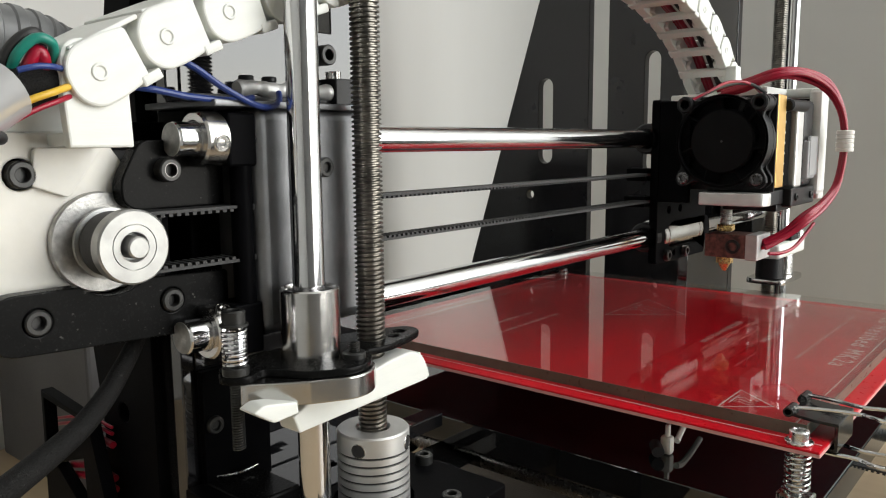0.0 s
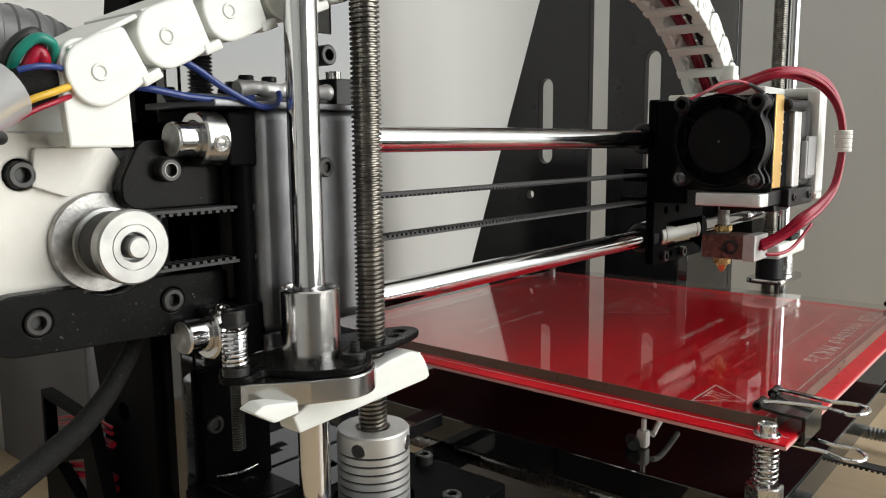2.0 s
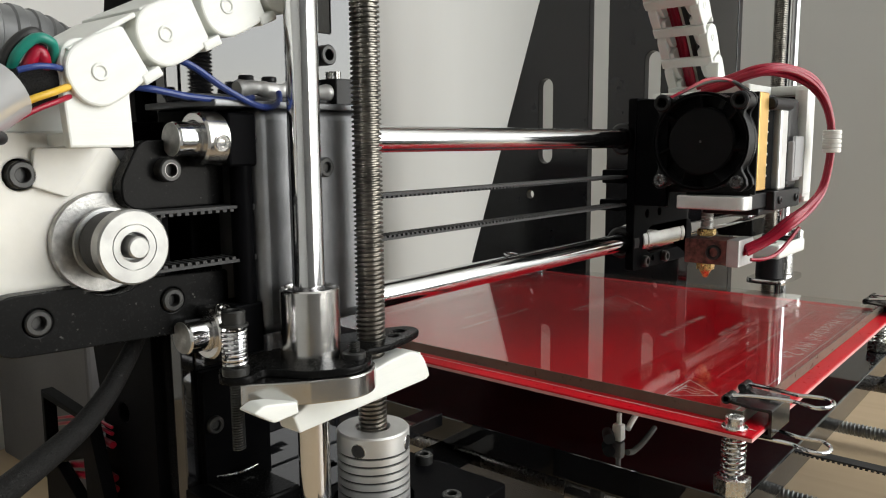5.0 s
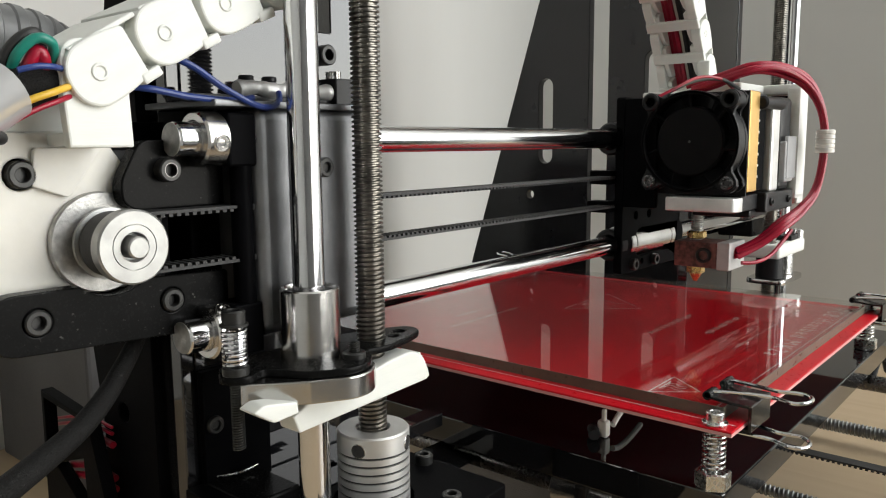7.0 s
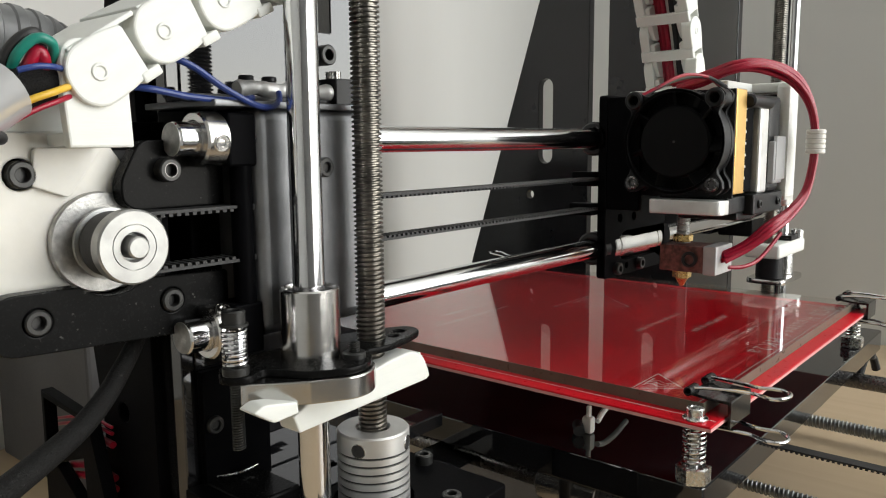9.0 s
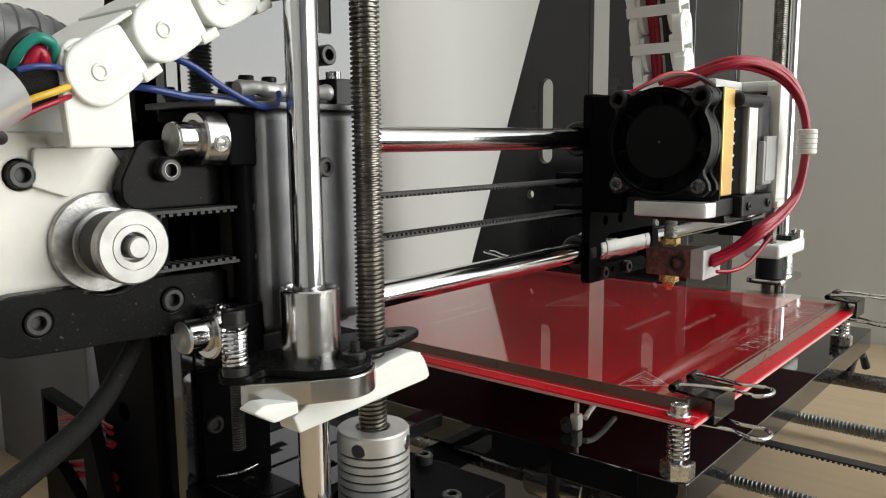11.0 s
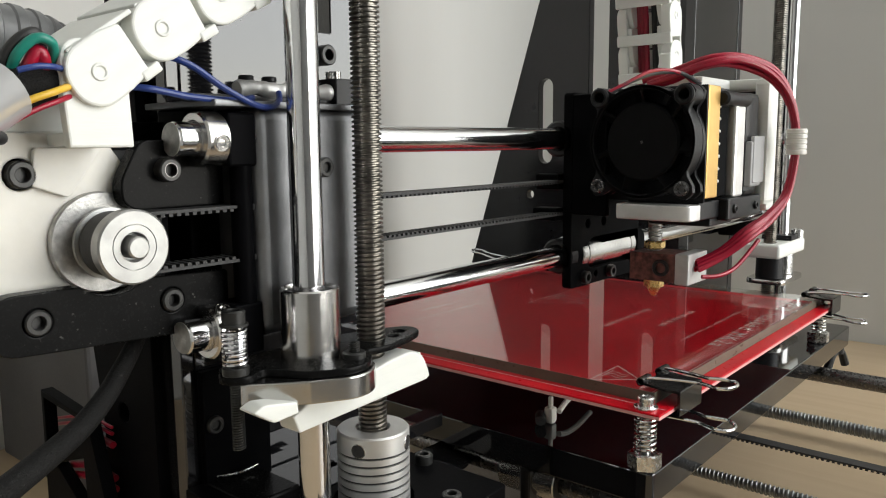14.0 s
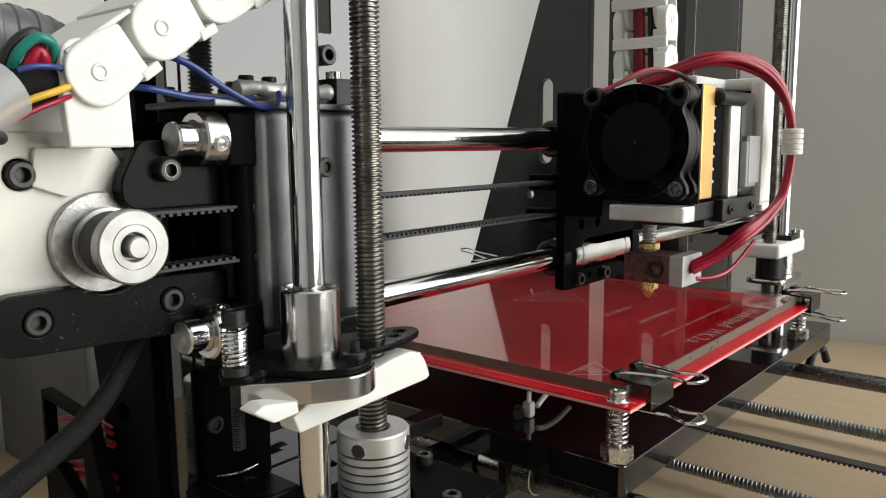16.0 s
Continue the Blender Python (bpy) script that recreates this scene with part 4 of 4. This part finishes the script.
def chain_joints(ref):
    """Joints of the chain, in the plane of x and z, for the carriage at ref."""
    u = (ref - 130) / 86
    b = Vector((ref + 94 + 7 * u, 205))
    up = radians(91 + 41 * u)
    one, two = radians(35.5 - 7.0 * u), radians(32.0 - 8.5 * u)
    j1 = A + PITCH * Vector((math.cos(one), math.sin(one)))
    j2 = j1 + PITCH * Vector((math.cos(two), math.sin(two)))
    lead = radians(28.0 - 8.0 * u)
    da, db = Vector((math.cos(lead), math.sin(lead))), Vector((math.cos(up), math.sin(up)))

    def curve(h):
        p1, p2 = j2 + da * h * 0.55, b + db * h
        return [(1 - t) ** 3 * j2 + 3 * t * (1 - t) ** 2 * p1 + 3 * t * t * (1 - t) * p2 + t ** 3 * b for t in (i / 400 for i in range(401))]

    def length(c):
        return sum((q - p).length for p, q in zip(c, c[1:]))

    want = PITCH * 20.1
    lo, hi = 20.0, 600.0
    for _ in range(40):
        mid = (lo + hi) / 2
        if length(curve(mid)) < want:
            lo = mid
        else:
            hi = mid
    c = curve(lo)
    out = [A, j1, c[0]]
    for q in c[1:]:
        if (q - out[-1]).length >= PITCH * 0.998:
            out.append(q)
    while len(out) < 24:
        out.append(out[-1] + (out[-1] - out[-2]))
    return out


def link_mesh():
    w = 13.2
    bms = []
    for s in (-1, 1):
        side = rounded([(-6.6, -3), (-6.6, 3), (-3, 6.6), (4, 6.6), (9.5, 5.6), (9.5, -5.6), (4, -6.6), (-3, -6.6)], [4, 4, 4, 3, 1, 1, 3, 4])
        bms.append(plate(side, [], "xz", s * (w - 2.3), 4.8, 0.5))
        tail = rounded([(4, -5.4), (14, -5.4), (21.6, -3.2), (21.6, 3.2), (14, 5.4), (4, 5.4)], [1, 3, 4, 4, 3, 1])
        bms.append(plate(tail, [], "xz", s * (w - 5.8), 2.4, 0.4))
        bms.append(ring((0, s * (w + 0.1) - 0.3, 0), "y", 1.8, 1.1, 0.6, 0.2, 24))
    bms.append(box(-3, 13.6, -w + 0.4, w - 0.4, 5.6, 6.7, 0.4))
    bms.append(box(7.2, 12.2, -w - 0.3, w + 0.3, -6.9, -4.6, 0.5))
    return join(*bms)


def cable_chain():
    ch = thing("cable_chain", (A.x, 18, A.y), "white printed cable chain carrying red and black wires", "cable chain")
    links = []
    bm = link_mesh()
    at = root_at(ch) / MM
    bmesh.ops.translate(bm, vec=at, verts=bm.verts)
    first = part("link", bm, PRINT, ch)
    inner = []
    for y, z, r, m in ((3.5, 0, 1.3, REDWIRE), (6.4, 1.5, 1.3, REDWIRE), (0.8, -1.4, 1.3, REDWIRE), (-2.6, 0.5, 1.5, RUBBER), (-5.6, -0.5, 1.5, RUBBER)):
        inner.append(part("wire", sweep([Vector((-1, y, z)) + at, Vector((PITCH + 1, y, z)) + at], r, 8), m, first))
    links.append(first)
    for i in range(22):
        lk = new("link", first.data)
        lk.parent = ch
        for src in inner:
            k = new("wire", src.data)
            k.parent = lk
        links.append(lk)
    return ch, links


CHAIN, LINKS = cable_chain()


def chain_rows():
    """Poses of every link, in the chain's space, along the carriage's travel."""
    rows = [[] for _ in LINKS]
    for t, ref in CARRIAGE_X[::2]:
        js = chain_joints(ref)
        for i, r in enumerate(rows):
            p, q = js[i], js[i + 1]
            d = q - p
            r.append((t, pose((p.x - A.x) * MM, 0, (p.y - A.y) * MM, 0, -math.degrees(math.atan2(d.y, d.x)), 0)))
    return rows


# ---- cables at the left ----
def loose_cables():
    tb = thing("corrugated_tube", (-70, 30, 196), "grey corrugated cable tube beside the chain", "tube")
    path = smooth_path([(-78, 42, 197), (-62, 43, 202.5), (-46, 44, 202), (-38.4, 45, 199.8), (-31, 47, 196), (-27, 52, 188)], 10)
    fine = []
    for a, b in zip(path, path[1:]):
        fine += [a.lerp(b, k / 4) for k in range(4)]
    part("tube", sweep(fine, 8.0, 28, lambda u: 1.0 + 0.03 * math.copysign(1, math.sin(u * 88))), TUBE, tb)
    wr = thing("wire_bundle", (-58, 12, 186), "bundle of coloured wires held by frosted tape", "wires")
    for m, r, pts in ((GREENWIRE, 1.0, ((-60.6, 13, 190), (-60.4, 8, 195), (-57.6, 6, 198.2), (-54.6, 6, 197.6), (-53.4, 9, 194.5), (-53, 13, 191))),
                      (FLATBLACK, 1.1, ((-62, 14, 189), (-61.6, 10, 195), (-59, 8.4, 198.6), (-56, 8.6, 199.4), (-54, 12, 195))),
                      (REDWIRE, 1.3, ((-58.6, 12, 189), (-58.2, 8.4, 193.4), (-56.6, 7.4, 196.2), (-55.4, 8, 194), (-54, 13, 190))),
                      (BLUEWIRE, 0.6, ((-62, 4, 192), (-58.5, 3.4, 192.9), (-55, 4, 193.0), (-52, 8, 193))),
                      (SLEEVE, 4.4, ((-72, 12, 183), (-64, 11, 187), (-57, 11, 190), (-48, 13, 191.5), (-40, 16, 192))),
                      (YELLOWWIRE, 0.7, ((-76, 4, 177), (-68.6, 3, 181.6), (-62, 2.5, 186.0), (-56, 2.5, 188.4), (-50, 8, 190.2))),
                      (REDWIRE, 0.55, ((-66, 5, 181), (-60, 4, 184.6), (-54, 5, 187), (-49, 9, 188.6))),
                      (FLATBLACK, 1.2, ((-78, -2, 181), (-72, -3, 180.6), (-68.4, -2, 179.8), (-66.6, 2, 179.6)))):
        part("wire", sweep(smooth_path(pts), r, 12), m, wr)
    part("tape", sweep(smooth_path([(-84, 5, 172), (-75, 4, 180), (-67, 5, 186.4), (-63.6, 5.6, 188.6)], 6), 5.8, 24), FROST, wr, "frosted clear tape wrapped round wires")
    sl = thing("sleeved_cable", (-50, 15, 100), "black braided cable sleeve hanging beside the frame", "cable")
    pts = [(-25, 32, 142), (-26.6, 30, 136.1), (-28.5, 28, 134.6), (-32.2, 25, 130.9), (-37.3, 22, 126.3), (-43.6, 18, 122.0), (-50.8, 14, 118.5), (-58.6, 10, 116.3), (-67.7, 5, 114.6), (-76.3, 0, 113.4)]
    part("sleeve", sweep(smooth_path(pts, 8), 2.3, 20, lambda u: 0.72 + 0.55 * u), SLEEVE, sl)
    # Made-up box, placed where the wall behind looks grey with shade.
    bx = thing("dim_wall_box", (90, 280, 0), "grey box added for the dim wall area behind the printer", "box")
    part("grey_block", box(42, 200, 215, 330, 0, 158, 2), DIMWALLGREY, bx)
    part("lid", box(40.5, 201.5, 213.5, 331.5, 158.1, 161, 0.8), DIMWALLGREY, bx)
    bk = thing("corner_bracket", (-18, 80, 0), "black acrylic bracket with red wires behind it", "bracket")
    part("plate", plate([(40, 2), (107, 2), (105, 101), (74, 98), (60, 60)], [[(78, 96.8), (103.2, 98.6), (103.2, 84), (79, 89)], [(77, 66), (78, 85), (98, 78)]], "yz", -21, 4, 0.3), MATTE, bk)
    for z, r in ((94, 0.5), (92, 0.6), (88.5, 1.1), (78, 1.2), (74.5, 1.2)):
        part("wire", sweep(smooth_path([(-17.6, 112, z - 6), (-17.4, 98, z - 2), (-17.4, 84, z + 1), (-17.4, 70, z + 1)]), r, 8), REDWIRE, bk)


loose_cables()


def motions():
    still = pose(-0.122, -0.148, 0.178, 82.224, 0.4816, -49.903)
    walk(cam, [(0.0, still), (16.0, still)])
    walk(BED, [(t, pose(0.103, y * MM, 0.065)) for t, y in BED_Y])
    walk(CARRIAGE, [(t, pose(x * MM, 0.012, 0.180)) for t, x in CARRIAGE_X])
    for link, rows in zip(LINKS, chain_rows()):
        walk(link, rows)


motions()
